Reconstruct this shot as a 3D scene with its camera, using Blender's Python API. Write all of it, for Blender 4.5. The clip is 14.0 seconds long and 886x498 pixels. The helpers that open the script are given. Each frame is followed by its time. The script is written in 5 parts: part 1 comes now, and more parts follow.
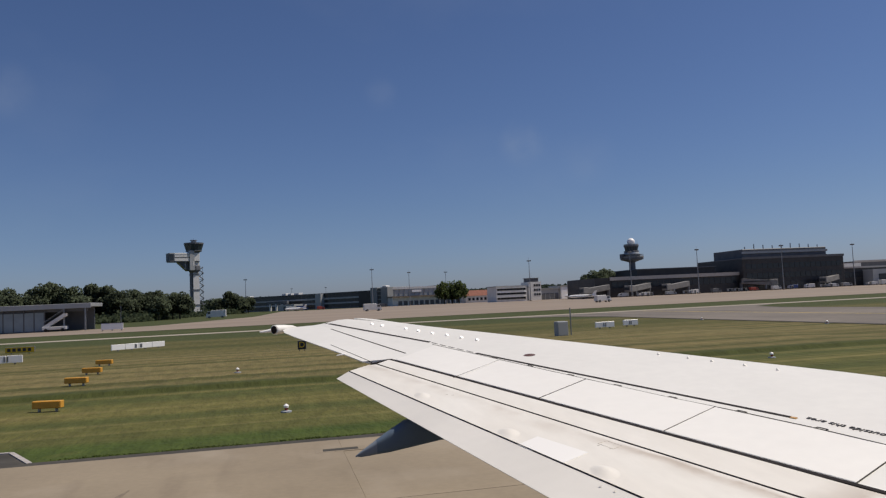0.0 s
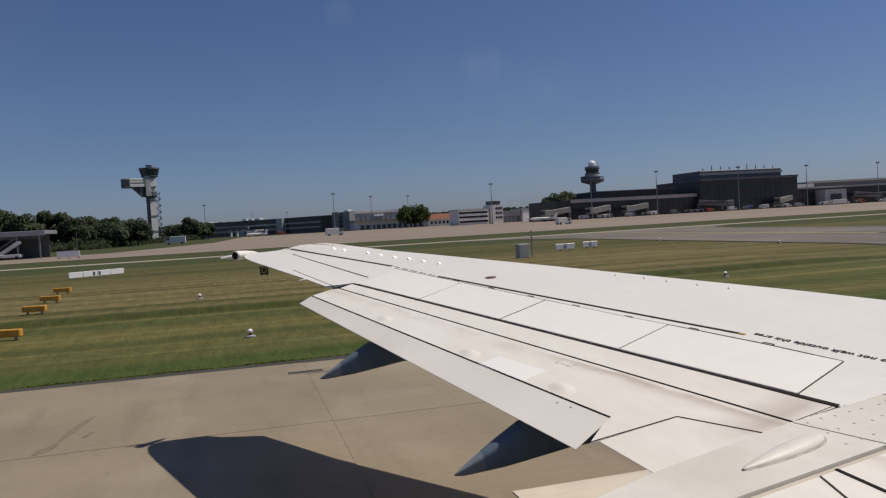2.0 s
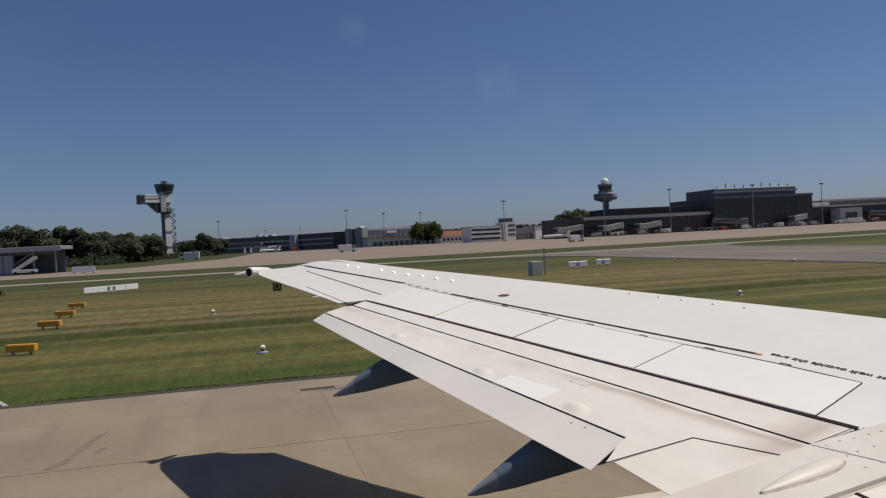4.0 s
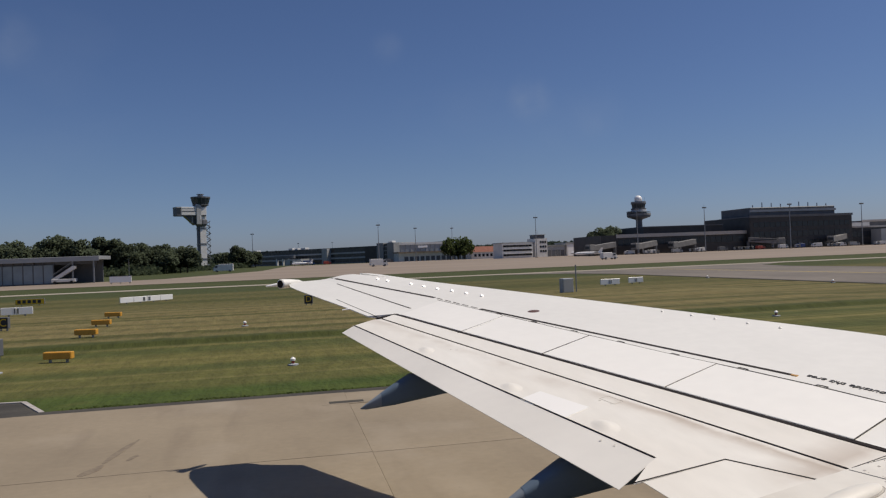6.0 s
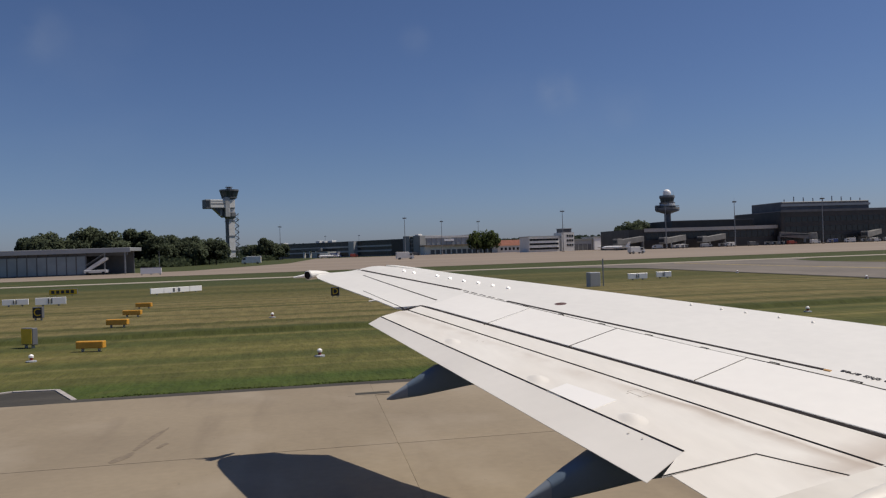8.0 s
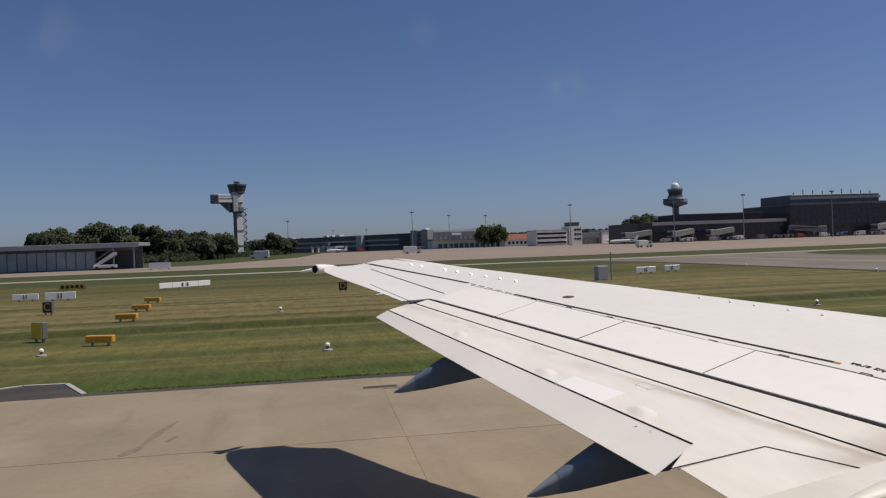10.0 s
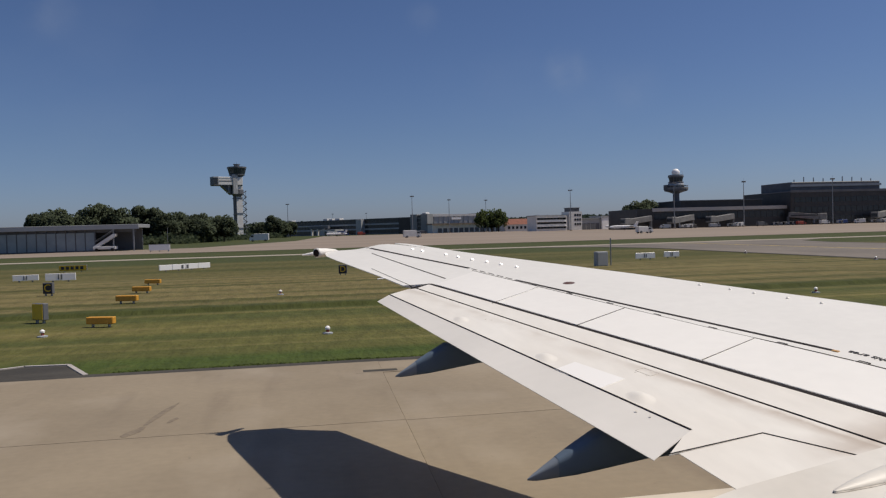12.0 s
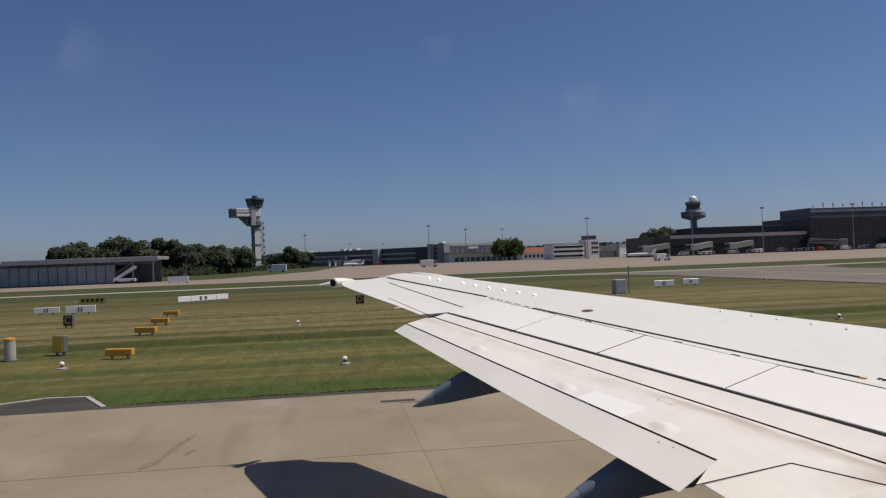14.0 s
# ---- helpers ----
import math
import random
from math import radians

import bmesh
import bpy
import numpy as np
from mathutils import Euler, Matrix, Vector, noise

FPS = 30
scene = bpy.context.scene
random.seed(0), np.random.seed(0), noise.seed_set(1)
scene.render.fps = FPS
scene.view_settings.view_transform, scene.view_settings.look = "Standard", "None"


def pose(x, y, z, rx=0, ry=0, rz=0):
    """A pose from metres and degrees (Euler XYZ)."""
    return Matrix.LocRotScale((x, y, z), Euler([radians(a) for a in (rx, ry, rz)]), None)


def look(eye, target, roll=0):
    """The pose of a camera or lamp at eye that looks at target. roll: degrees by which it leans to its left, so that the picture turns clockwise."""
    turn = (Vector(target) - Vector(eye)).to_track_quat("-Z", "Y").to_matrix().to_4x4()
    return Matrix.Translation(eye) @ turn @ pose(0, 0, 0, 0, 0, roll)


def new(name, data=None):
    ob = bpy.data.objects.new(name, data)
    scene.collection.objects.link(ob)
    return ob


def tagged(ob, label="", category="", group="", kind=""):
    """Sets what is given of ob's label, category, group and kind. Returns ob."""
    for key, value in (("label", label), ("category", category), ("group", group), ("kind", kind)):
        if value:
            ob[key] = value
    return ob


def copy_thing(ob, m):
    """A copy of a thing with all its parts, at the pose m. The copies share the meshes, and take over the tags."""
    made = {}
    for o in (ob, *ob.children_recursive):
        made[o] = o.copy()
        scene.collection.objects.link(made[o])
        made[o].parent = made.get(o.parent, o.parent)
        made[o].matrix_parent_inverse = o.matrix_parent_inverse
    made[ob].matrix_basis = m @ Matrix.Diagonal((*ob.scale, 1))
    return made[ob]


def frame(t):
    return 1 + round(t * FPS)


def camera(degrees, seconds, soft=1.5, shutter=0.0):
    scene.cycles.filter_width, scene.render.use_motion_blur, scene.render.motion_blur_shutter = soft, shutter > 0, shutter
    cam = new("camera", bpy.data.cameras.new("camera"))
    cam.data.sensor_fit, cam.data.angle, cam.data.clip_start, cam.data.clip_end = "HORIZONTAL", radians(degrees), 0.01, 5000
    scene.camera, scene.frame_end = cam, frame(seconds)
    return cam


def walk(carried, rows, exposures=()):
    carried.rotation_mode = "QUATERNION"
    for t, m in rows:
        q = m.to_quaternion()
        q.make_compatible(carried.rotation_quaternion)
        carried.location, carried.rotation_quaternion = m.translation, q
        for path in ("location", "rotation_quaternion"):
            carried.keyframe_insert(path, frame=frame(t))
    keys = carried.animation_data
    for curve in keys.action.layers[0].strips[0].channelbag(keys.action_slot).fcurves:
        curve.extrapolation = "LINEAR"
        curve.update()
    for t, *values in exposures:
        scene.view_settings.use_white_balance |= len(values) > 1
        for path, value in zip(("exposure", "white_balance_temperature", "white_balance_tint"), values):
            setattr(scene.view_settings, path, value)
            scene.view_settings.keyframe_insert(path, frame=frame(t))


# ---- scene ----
cam = camera(61.0, 14.0, soft=1.25)


def aim(x, y, z, yaw, pitch, roll):
    """Eye, yaw to the left from +y, pitch up, roll."""
    a, b = radians(yaw), radians(pitch)
    ahead = Vector((-math.sin(a) * math.cos(b), math.cos(a) * math.cos(b), math.sin(b)))
    return look((x, y, z), Vector((x, y, z)) + 2 * ahead, roll)


# seconds, eye, yaw, pitch, roll
PATH = [
    (0, -0.010, -0.000, 3.283, -12.774, 3.840, -2.675),
    (0.5, -0.028, 0.010, 3.288, -13.963, 2.018, -2.308),
    (1, -0.000, -0.020, 3.289, -13.924, 0.395, -2.997),
    (1.5, -0.004, -0.018, 3.281, -14.787, -1.529, -3.269),
    (2, -0.005, -0.019, 3.288, -15.343, -2.111, -3.234),
    (2.5, 0.006, -0.007, 3.288, -15.408, -1.725, -3.315),
    (3, -0.000, -0.000, 3.300, -15.385, -2.197, -3.002),
    (3.5, -0.011, -0.003, 3.284, -15.134, -1.690, -3.023),
    (4, -0.015, -0.016, 3.296, -14.469, -0.773, -2.985),
    (6.5, 0.002, 0.003, 3.270, -11.616, 0.546, -2.044),
    (7, -0.005, 0.016, 3.259, -11.042, 0.392, -1.949),
    (9.5, 0.004, 0.007, 3.270, -9.554, -0.192, -1.983),
    (10, 0.004, 0.027, 3.253, -9.555, -0.351, -2.039),
    (10.5, 0.005, 0.027, 3.252, -9.180, -0.555, -1.715),
    (11, 0.001, 0.030, 3.264, -9.148, -0.663, -1.698),
    (11.5, -0.005, 0.023, 3.255, -9.114, -1.281, -1.621),
    (12, -0.023, -0.003, 3.265, -9.541, -1.547, -1.559),
    (12.5, -0.013, 0.005, 3.262, -9.384, -0.053, -1.520),
    (13, -0.008, 0.022, 3.259, -8.967, 1.204, -1.629),
    (13.5, -0.007, 0.028, 3.258, -8.561, 0.965, -1.928),
    (14, -0.016, 0.036, 3.254, -8.333, 0.728, -2.087),
]
walk(cam, [(t, aim(*row)) for t, *row in PATH], exposures=[(0.0, 0.0), (1.0, -0.05), (1.5, -0.17), (4.0, -0.17), (6.5, -0.06), (14.0, -0.05)])

# ---- world and sun ----
SUN = Vector((0.513, -0.02, 0.9)).normalized()
world = bpy.data.worlds.new("sky")
scene.world = world
world.use_nodes = True
wn = world.node_tree
wn.nodes.clear()
sky = wn.nodes.new("ShaderNodeTexSky")
sky.sky_type = "NISHITA"
sky.sun_disc = False
sky.sun_elevation = math.asin(SUN.z)
sky.sun_rotation = math.atan2(SUN.x, SUN.y)
sky.altitude = 500
sky.air_density = 1.0
sky.dust_density = 0.9
sky.ozone_density = 7.0
bg = wn.nodes.new("ShaderNodeBackground")
bg.inputs["Strength"].default_value = 0.0595
wo = wn.nodes.new("ShaderNodeOutputWorld")
tint = wn.nodes.new("ShaderNodeMix")
tint.data_type, tint.blend_type = "RGBA", "MULTIPLY"
tint.inputs["Factor"].default_value = 1.0
wn.links.new(sky.outputs[0], tint.inputs["A"])
# thin high wisps of cloud
PUFFS = [(19.3, 11.5, 0.042, 0.22), (8.5, 15.6, 0.03, 0.10), (-17.5, 15.0, 0.045, 0.14), (24.0, 10.0, 0.05, 0.06)]
wc = wn.nodes.new("ShaderNodeTexCoord")
# the air stays blue down to the horizon
height = wn.nodes.new("ShaderNodeSeparateXYZ")
wn.links.new(wc.outputs["Generated"], height.inputs[0])
rise = wn.nodes.new("ShaderNodeMapRange")
rise.interpolation_type = "SMOOTHSTEP"
rise.inputs["From Min"].default_value, rise.inputs["From Max"].default_value = -0.01, 0.13
wn.links.new(height.outputs["Z"], rise.inputs["Value"])
air = wn.nodes.new("ShaderNodeMix")
air.data_type = "RGBA"
air.inputs["A"].default_value = (0.945, 0.975, 1.27, 1)
air.inputs["B"].default_value = (0.972, 0.962, 1.105, 1)
wn.links.new(rise.outputs[0], air.inputs["Factor"])
wn.links.new(air.outputs["Result"], tint.inputs["B"])
wm = wn.nodes.new("ShaderNodeMapping")
wm.inputs["Scale"].default_value = (3.0, 3.0, 5.0)
wm.inputs["Rotation"].default_value = (0.3, 0.2, 0.0)
wnoise = wn.nodes.new("ShaderNodeTexNoise")
wnoise.inputs["Scale"].default_value, wnoise.inputs["Detail"].default_value = 1.3, 7
wr = wn.nodes.new("ShaderNodeMapRange")
wr.inputs["From Min"].default_value, wr.inputs["From Max"].default_value = 0.56, 0.80
wr.inputs["To Max"].default_value = 0.05
wmix = wn.nodes.new("ShaderNodeMix")
wmix.data_type = "RGBA"
wmix.inputs["B"].default_value = (6.0, 6.6, 7.6, 1)
wn.links.new(wc.outputs["Generated"], wm.inputs["Vector"])
wn.links.new(wm.outputs[0], wnoise.inputs["Vector"])
wn.links.new(wnoise.outputs["Fac"], wr.inputs["Value"])
wn.links.new(wr.outputs[0], wmix.inputs["Factor"])
wn.links.new(tint.outputs["Result"], wmix.inputs["A"])
# a few small faint puffs: bearing and elevation in degrees, half width, strength
sky_color = wmix.outputs["Result"]
for az, el, wide, much in PUFFS:
    a, e = radians(az), radians(el)
    near = wn.nodes.new("ShaderNodeVectorMath")
    near.operation = "DISTANCE"
    near.inputs[1].default_value = (math.sin(a) * math.cos(e), math.cos(a) * math.cos(e), math.sin(e))
    wn.links.new(wc.outputs["Generated"], near.inputs[0])
    fade = wn.nodes.new("ShaderNodeMapRange")
    fade.interpolation_type = "SMOOTHERSTEP"
    fade.inputs["From Min"].default_value, fade.inputs["From Max"].default_value = wide, 0.0
    fade.inputs["To Max"].default_value = much
    wn.links.new(near.outputs["Value"], fade.inputs["Value"])
    rag = wn.nodes.new("ShaderNodeTexNoise")
    rag.inputs["Scale"].default_value, rag.inputs["Detail"].default_value = 14.0, 6
    wn.links.new(wc.outputs["Generated"], rag.inputs["Vector"])
    rags = wn.nodes.new("ShaderNodeMapRange")
    rags.inputs["From Min"].default_value, rags.inputs["From Max"].default_value = 0.36, 0.66
    wn.links.new(rag.outputs["Fac"], rags.inputs["Value"])
    both = wn.nodes.new("ShaderNodeMath")
    both.operation = "MULTIPLY"
    wn.links.new(fade.outputs[0], both.inputs[0])
    wn.links.new(rags.outputs[0], both.inputs[1])
    lift = wn.nodes.new("ShaderNodeMix")
    lift.data_type = "RGBA"
    lift.inputs["B"].default_value = (6.0, 6.6, 7.6, 1)
    wn.links.new(both.outputs[0], lift.inputs["Factor"])
    wn.links.new(sky_color, lift.inputs["A"])
    sky_color = lift.outputs["Result"]
wn.links.new(sky_color, bg.inputs["Color"])
wn.links.new(bg.outputs[0], wo.inputs["Surface"])

sun_data = bpy.data.lights.new("sun", "SUN")
sun_data.energy = 3.9
sun_data.angle = radians(0.53)
sun_data.color = (1.0, 0.905, 0.79)
sun = new("sun", sun_data)
sun.matrix_world = look(SUN * 100, (0, 0, 0))


# ---- materials ----
def material(name, color, rough=0.7, metal=0.0, vary=0.0, scale=1.0, stretch=(1, 1, 1), bump=0.0, bump_scale=20.0, second=None, fine=0.0, per_object=0.0, coat=0.0):
    """Principled surface whose colour varies by two noises in metres, with fine relief."""
    m = bpy.data.materials.new(name)
    m.use_nodes = True
    nt = m.node_tree
    p = nt.nodes["Principled BSDF"]
    p.inputs["Roughness"].default_value = rough
    p.inputs["Metallic"].default_value = metal
    p.inputs["Coat Weight"].default_value = coat
    geo = nt.nodes.new("ShaderNodeNewGeometry")
    mp = nt.nodes.new("ShaderNodeMapping")
    mp.inputs["Scale"].default_value = stretch
    nt.links.new(geo.outputs["Position"], mp.inputs["Vector"])
    col = None
    base = nt.nodes.new("ShaderNodeMix")
    base.data_type = "RGBA"
    other = second or tuple(c * (1 - vary) for c in color)
    base.inputs["A"].default_value = (*color, 1)
    base.inputs["B"].default_value = (*other, 1)
    n1 = nt.nodes.new("ShaderNodeTexNoise")
    n1.inputs["Scale"].default_value = scale
    n1.inputs["Detail"].default_value = 5
    nt.links.new(mp.outputs[0], n1.inputs["Vector"])
    r1 = nt.nodes.new("ShaderNodeMapRange")
    r1.inputs["From Min"].default_value = 0.35
    r1.inputs["From Max"].default_value = 0.65
    nt.links.new(n1.outputs["Fac"], r1.inputs["Value"])
    nt.links.new(r1.outputs[0], base.inputs["Factor"])
    col = base.outputs["Result"]
    n2 = nt.nodes.new("ShaderNodeTexNoise")
    n2.inputs["Scale"].default_value = bump_scale
    n2.inputs["Detail"].default_value = 4
    nt.links.new(mp.outputs[0], n2.inputs["Vector"])
    if fine:
        hsv = nt.nodes.new("ShaderNodeHueSaturation")
        r2 = nt.nodes.new("ShaderNodeMapRange")
        r2.inputs["From Min"].default_value, r2.inputs["From Max"].default_value = 0.3, 0.7
        r2.inputs["To Min"].default_value, r2.inputs["To Max"].default_value = 1 - fine, 1 + fine
        nt.links.new(n2.outputs["Fac"], r2.inputs["Value"])
        nt.links.new(col, hsv.inputs["Color"])
        nt.links.new(r2.outputs[0], hsv.inputs["Value"])
        col = hsv.outputs[0]
    if per_object:
        info = nt.nodes.new("ShaderNodeObjectInfo")
        r3 = nt.nodes.new("ShaderNodeMapRange")
        r3.inputs["To Min"].default_value, r3.inputs["To Max"].default_value = 1 - per_object, 1 + per_object
        nt.links.new(info.outputs["Random"], r3.inputs["Value"])
        h3 = nt.nodes.new("ShaderNodeHueSaturation")
        nt.links.new(col, h3.inputs["Color"])
        nt.links.new(r3.outputs[0], h3.inputs["Value"])
        col = h3.outputs[0]
    nt.links.new(col, p.inputs["Base Color"])
    if bump:
        b = nt.nodes.new("ShaderNodeBump")
        b.inputs["Strength"].default_value = bump
        b.inputs["Distance"].default_value = 0.02
        nt.links.new(n2.outputs["Fac"], b.inputs["Height"])
        nt.links.new(b.outputs[0], p.inputs["Normal"])
    return m


M_PAINT = material("white_paint", (0.815, 0.80, 0.74), 0.45, vary=0.05, scale=0.8, bump_scale=9, fine=0.02)
M_FLAP = material("flap_paint", (0.81, 0.787, 0.718), 0.5, second=(0.762, 0.73, 0.655), scale=1.1, stretch=(1.6, 0.5, 1), bump_scale=7, fine=0.03)


def add_grime(m, point, across, lo, hi, color, amount, spot=None, grain=0.9):
    """A smeared stain in a strip beside a line through point; across: the direction over the strip; spot: x, y and radius that bound it."""
    nt = m.node_tree
    p = nt.nodes["Principled BSDF"]
    old = p.inputs["Base Color"].links[0].from_socket
    geo = nt.nodes.new("ShaderNodeNewGeometry")
    sub = nt.nodes.new("ShaderNodeVectorMath")
    sub.operation = "SUBTRACT"
    sub.inputs[1].default_value = (*point, 0)
    dot = nt.nodes.new("ShaderNodeVectorMath")
    dot.operation = "DOT_PRODUCT"
    dot.inputs[1].default_value = (*across, 0)
    nt.links.new(geo.outputs["Position"], sub.inputs[0])
    nt.links.new(sub.outputs[0], dot.inputs[0])
    n = nt.nodes.new("ShaderNodeTexNoise")
    n.inputs["Scale"].default_value, n.inputs["Detail"].default_value = 1.7, 6
    nt.links.new(geo.outputs["Position"], n.inputs["Vector"])
    wob = nt.nodes.new("ShaderNodeMath")
    wob.operation = "MULTIPLY_ADD"
    wob.inputs[1].default_value = 0.12
    nt.links.new(n.outputs["Fac"], wob.inputs[0])
    nt.links.new(dot.outputs["Value"], wob.inputs[2])
    ramp = nt.nodes.new("ShaderNodeValToRGB")
    e = ramp.color_ramp.elements
    e[0].position, e[1].position = 0.0, 1.0
    e[0].color = e[1].color = (0, 0, 0, 1)
    mid = ramp.color_ramp.elements.new(0.72)
    mid.color = (1, 1, 1, 1)
    rng_ = nt.nodes.new("ShaderNodeMapRange")
    rng_.inputs["From Min"].default_value, rng_.inputs["From Max"].default_value = lo, hi
    nt.links.new(wob.outputs[0], rng_.inputs["Value"])
    nt.links.new(rng_.outputs[0], ramp.inputs["Fac"])
    n2 = nt.nodes.new("ShaderNodeTexNoise")
    n2.inputs["Scale"].default_value, n2.inputs["Detail"].default_value = grain, 5
    nt.links.new(geo.outputs["Position"], n2.inputs["Vector"])
    r2 = nt.nodes.new("ShaderNodeMapRange")
    r2.inputs["From Min"].default_value, r2.inputs["From Max"].default_value = (0.26, 0.52) if spot else (0.36, 0.62)
    r2.inputs["To Max"].default_value = amount
    nt.links.new(n2.outputs["Fac"], r2.inputs["Value"])
    mul = nt.nodes.new("ShaderNodeMath")
    mul.operation = "MULTIPLY"
    nt.links.new(ramp.outputs["Color"], mul.inputs[0])
    nt.links.new(r2.outputs[0], mul.inputs[1])
    if spot:
        sep = nt.nodes.new("ShaderNodeVectorMath")
        sep.operation = "MULTIPLY"
        sep.inputs[1].default_value = (1, 1, 0)
        nt.links.new(geo.outputs["Position"], sep.inputs[0])
        gap = nt.nodes.new("ShaderNodeVectorMath")
        gap.operation = "DISTANCE"
        gap.inputs[1].default_value = (spot[0], spot[1], 0)
        nt.links.new(sep.outputs[0], gap.inputs[0])
        fall = nt.nodes.new("ShaderNodeMapRange")
        fall.interpolation_type = "SMOOTHSTEP"
        fall.inputs["From Min"].default_value, fall.inputs["From Max"].default_value = spot[2], spot[2] * 0.25
        nt.links.new(gap.outputs["Value"], fall.inputs["Value"])
        inside = nt.nodes.new("ShaderNodeMath")
        inside.operation = "MULTIPLY"
        nt.links.new(mul.outputs[0], inside.inputs[0])
        nt.links.new(fall.outputs[0], inside.inputs[1])
        mul = inside
    mx = nt.nodes.new("ShaderNodeMix")
    mx.data_type = "RGBA"
    mx.inputs["B"].default_value = (*color, 1)
    nt.links.new(old, mx.inputs["A"])
    nt.links.new(mul.outputs[0], mx.inputs["Factor"])
    nt.links.new(mx.outputs["Result"], p.inputs["Base Color"])


add_grime(M_FLAP, (2.35, 5.2), (0.949, 0.315), -0.20, 0.03, (0.56, 0.50, 0.42), 0.6, grain=2.6)
add_grime(M_FLAP, (2.35, 5.2), (0.949, 0.315), -0.10, 0.03, (0.46, 0.385, 0.305), 0.75, (2.66, 4.1, 1.7), 4.5)
add_grime(M_FLAP, (3.0, 3.52), (0.30, -0.954), -0.30, 0.10, (0.46, 0.39, 0.315), 0.7, (3.0, 3.6, 0.8), 4.0)
M_ROOT = material("root_paint", (0.74, 0.715, 0.645), 0.5, second=(0.65, 0.615, 0.54), scale=1.6, fine=0.03, bump_scale=10)
M_REPAINT = material("fresh_paint", (0.915, 0.90, 0.85), 0.4, vary=0.03)
# greyer than the flap: shading from the strip's downward tilt, put into the colour
M_TAB = material("tilt_shaded_paint", (0.745, 0.72, 0.66), 0.5, vary=0.08, scale=1.0, fine=0.02, bump_scale=8)
M_SPOILER = material("spoiler_paint", (0.885, 0.865, 0.80), 0.42, vary=0.04, scale=0.7, fine=0.015, bump_scale=8)
M_PATCH = material("new_white_paint", (0.93, 0.92, 0.90), 0.35, vary=0.02)
M_SEAL = material("rubber_seal", (0.016, 0.011, 0.010), 1.0, vary=0.3, scale=6)
M_GAP = material("panel_gap", (0.075, 0.07, 0.062), 1.0, vary=0.5, scale=9)
M_SCUFF = material("scuffed_paint", (0.42, 0.385, 0.33), 0.8, second=(0.66, 0.62, 0.55), scale=14)
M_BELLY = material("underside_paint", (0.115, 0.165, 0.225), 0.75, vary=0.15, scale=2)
M_CONE = material("light_grey_paint", (0.36, 0.385, 0.41), 0.65, vary=0.1, scale=5)
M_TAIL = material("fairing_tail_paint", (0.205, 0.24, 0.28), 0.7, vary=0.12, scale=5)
M_RED = material("red_mark", (0.13, 0.065, 0.055), 0.6, vary=0.3, scale=20)
M_ORANGE = material("orange_mark", (0.55, 0.31, 0.10), 0.6, vary=0.2, scale=30)
M_INK = material("black_lettering", (0.03, 0.03, 0.035), 0.7)
M_DIRT = material("grimy_paint", (0.50, 0.46, 0.42), 0.6, vary=0.25, scale=4, fine=0.06)
M_CONC = material("runway_concrete", (0.296, 0.243, 0.168), 0.92, second=(0.222, 0.181, 0.125), scale=0.24, stretch=(0.7, 0.8, 1), bump=0.10, bump_scale=9.0, fine=0.05, per_object=0.05)
M_TURNOFF = material("taxiway_asphalt", (0.185, 0.160, 0.130), 0.92, second=(0.125, 0.110, 0.092), scale=0.12, stretch=(1.0, 0.4, 1), bump=0.2, bump_scale=2.0, fine=0.12)
M_LINE = material("yellow_road_paint", (0.55, 0.40, 0.05), 0.7, second=(0.36, 0.27, 0.07), scale=1.2, fine=0.1, bump_scale=6)
M_RUNPAINT = material("worn_white_road_paint", (0.66, 0.60, 0.50), 0.75, second=(0.54, 0.48, 0.39), scale=0.5, stretch=(0.5, 1.2, 1), fine=0.08, bump_scale=4)
M_STAIN = material("tar_stain", (0.175, 0.140, 0.100), 0.9, second=(0.23, 0.187, 0.13), scale=9)
M_JOINT = material("joint_filler", (0.19, 0.155, 0.108), 0.9, vary=0.3, scale=2)
M_SHOULDER = material("shoulder_asphalt", (0.066, 0.060, 0.048), 0.95, vary=0.4, scale=0.8, stretch=(0.4, 1.5, 1), bump=0.3, bump_scale=12, fine=0.2)
M_STRIP = material("pale_concrete", (0.36, 0.32, 0.25), 0.9, second=(0.31, 0.27, 0.21), scale=0.05, stretch=(0.3, 1, 1), fine=0.06, bump_scale=0.4)
M_APRON = material("apron_concrete", (0.272, 0.220, 0.168), 0.9, second=(0.225, 0.180, 0.138), scale=0.02, stretch=(0.2, 1, 1), fine=0.06, bump_scale=0.2)
M_WHITE = material("white_coating", (0.72, 0.71, 0.68), 0.55, vary=0.12, scale=0.6, fine=0.04, bump_scale=4)
M_GREYW = material("grey_cladding", (0.40, 0.41, 0.41), 0.6, vary=0.12, scale=0.2)
M_GREYD = material("dark_grey_cladding", (0.125, 0.13, 0.14), 0.6, vary=0.2, scale=0.3)
# cladding and glazing colours raised to stand in for haze before the terminal
M_BLACK = material("dark_bronze_cladding", (0.046, 0.042, 0.040), 0.5, vary=0.35, scale=0.25)
M_GLASS = material("dark_glazing", (0.030, 0.036, 0.043), 0.2, vary=0.2, scale=0.3)
M_CABGLASS = material("tinted_cab_glass", (0.026, 0.042, 0.048), 0.45, vary=0.15, scale=0.5)
M_ROOF = material("roof_sheet", (0.26, 0.27, 0.27), 0.6, vary=0.15, scale=0.2)
M_BLUEG = material("blue_grey_panel", (0.27, 0.32, 0.345), 0.5, vary=0.15, scale=0.5)
M_STEEL = material("galvanised_steel", (0.30, 0.31, 0.32), 0.5, metal=0.6, vary=0.2, scale=1.0)
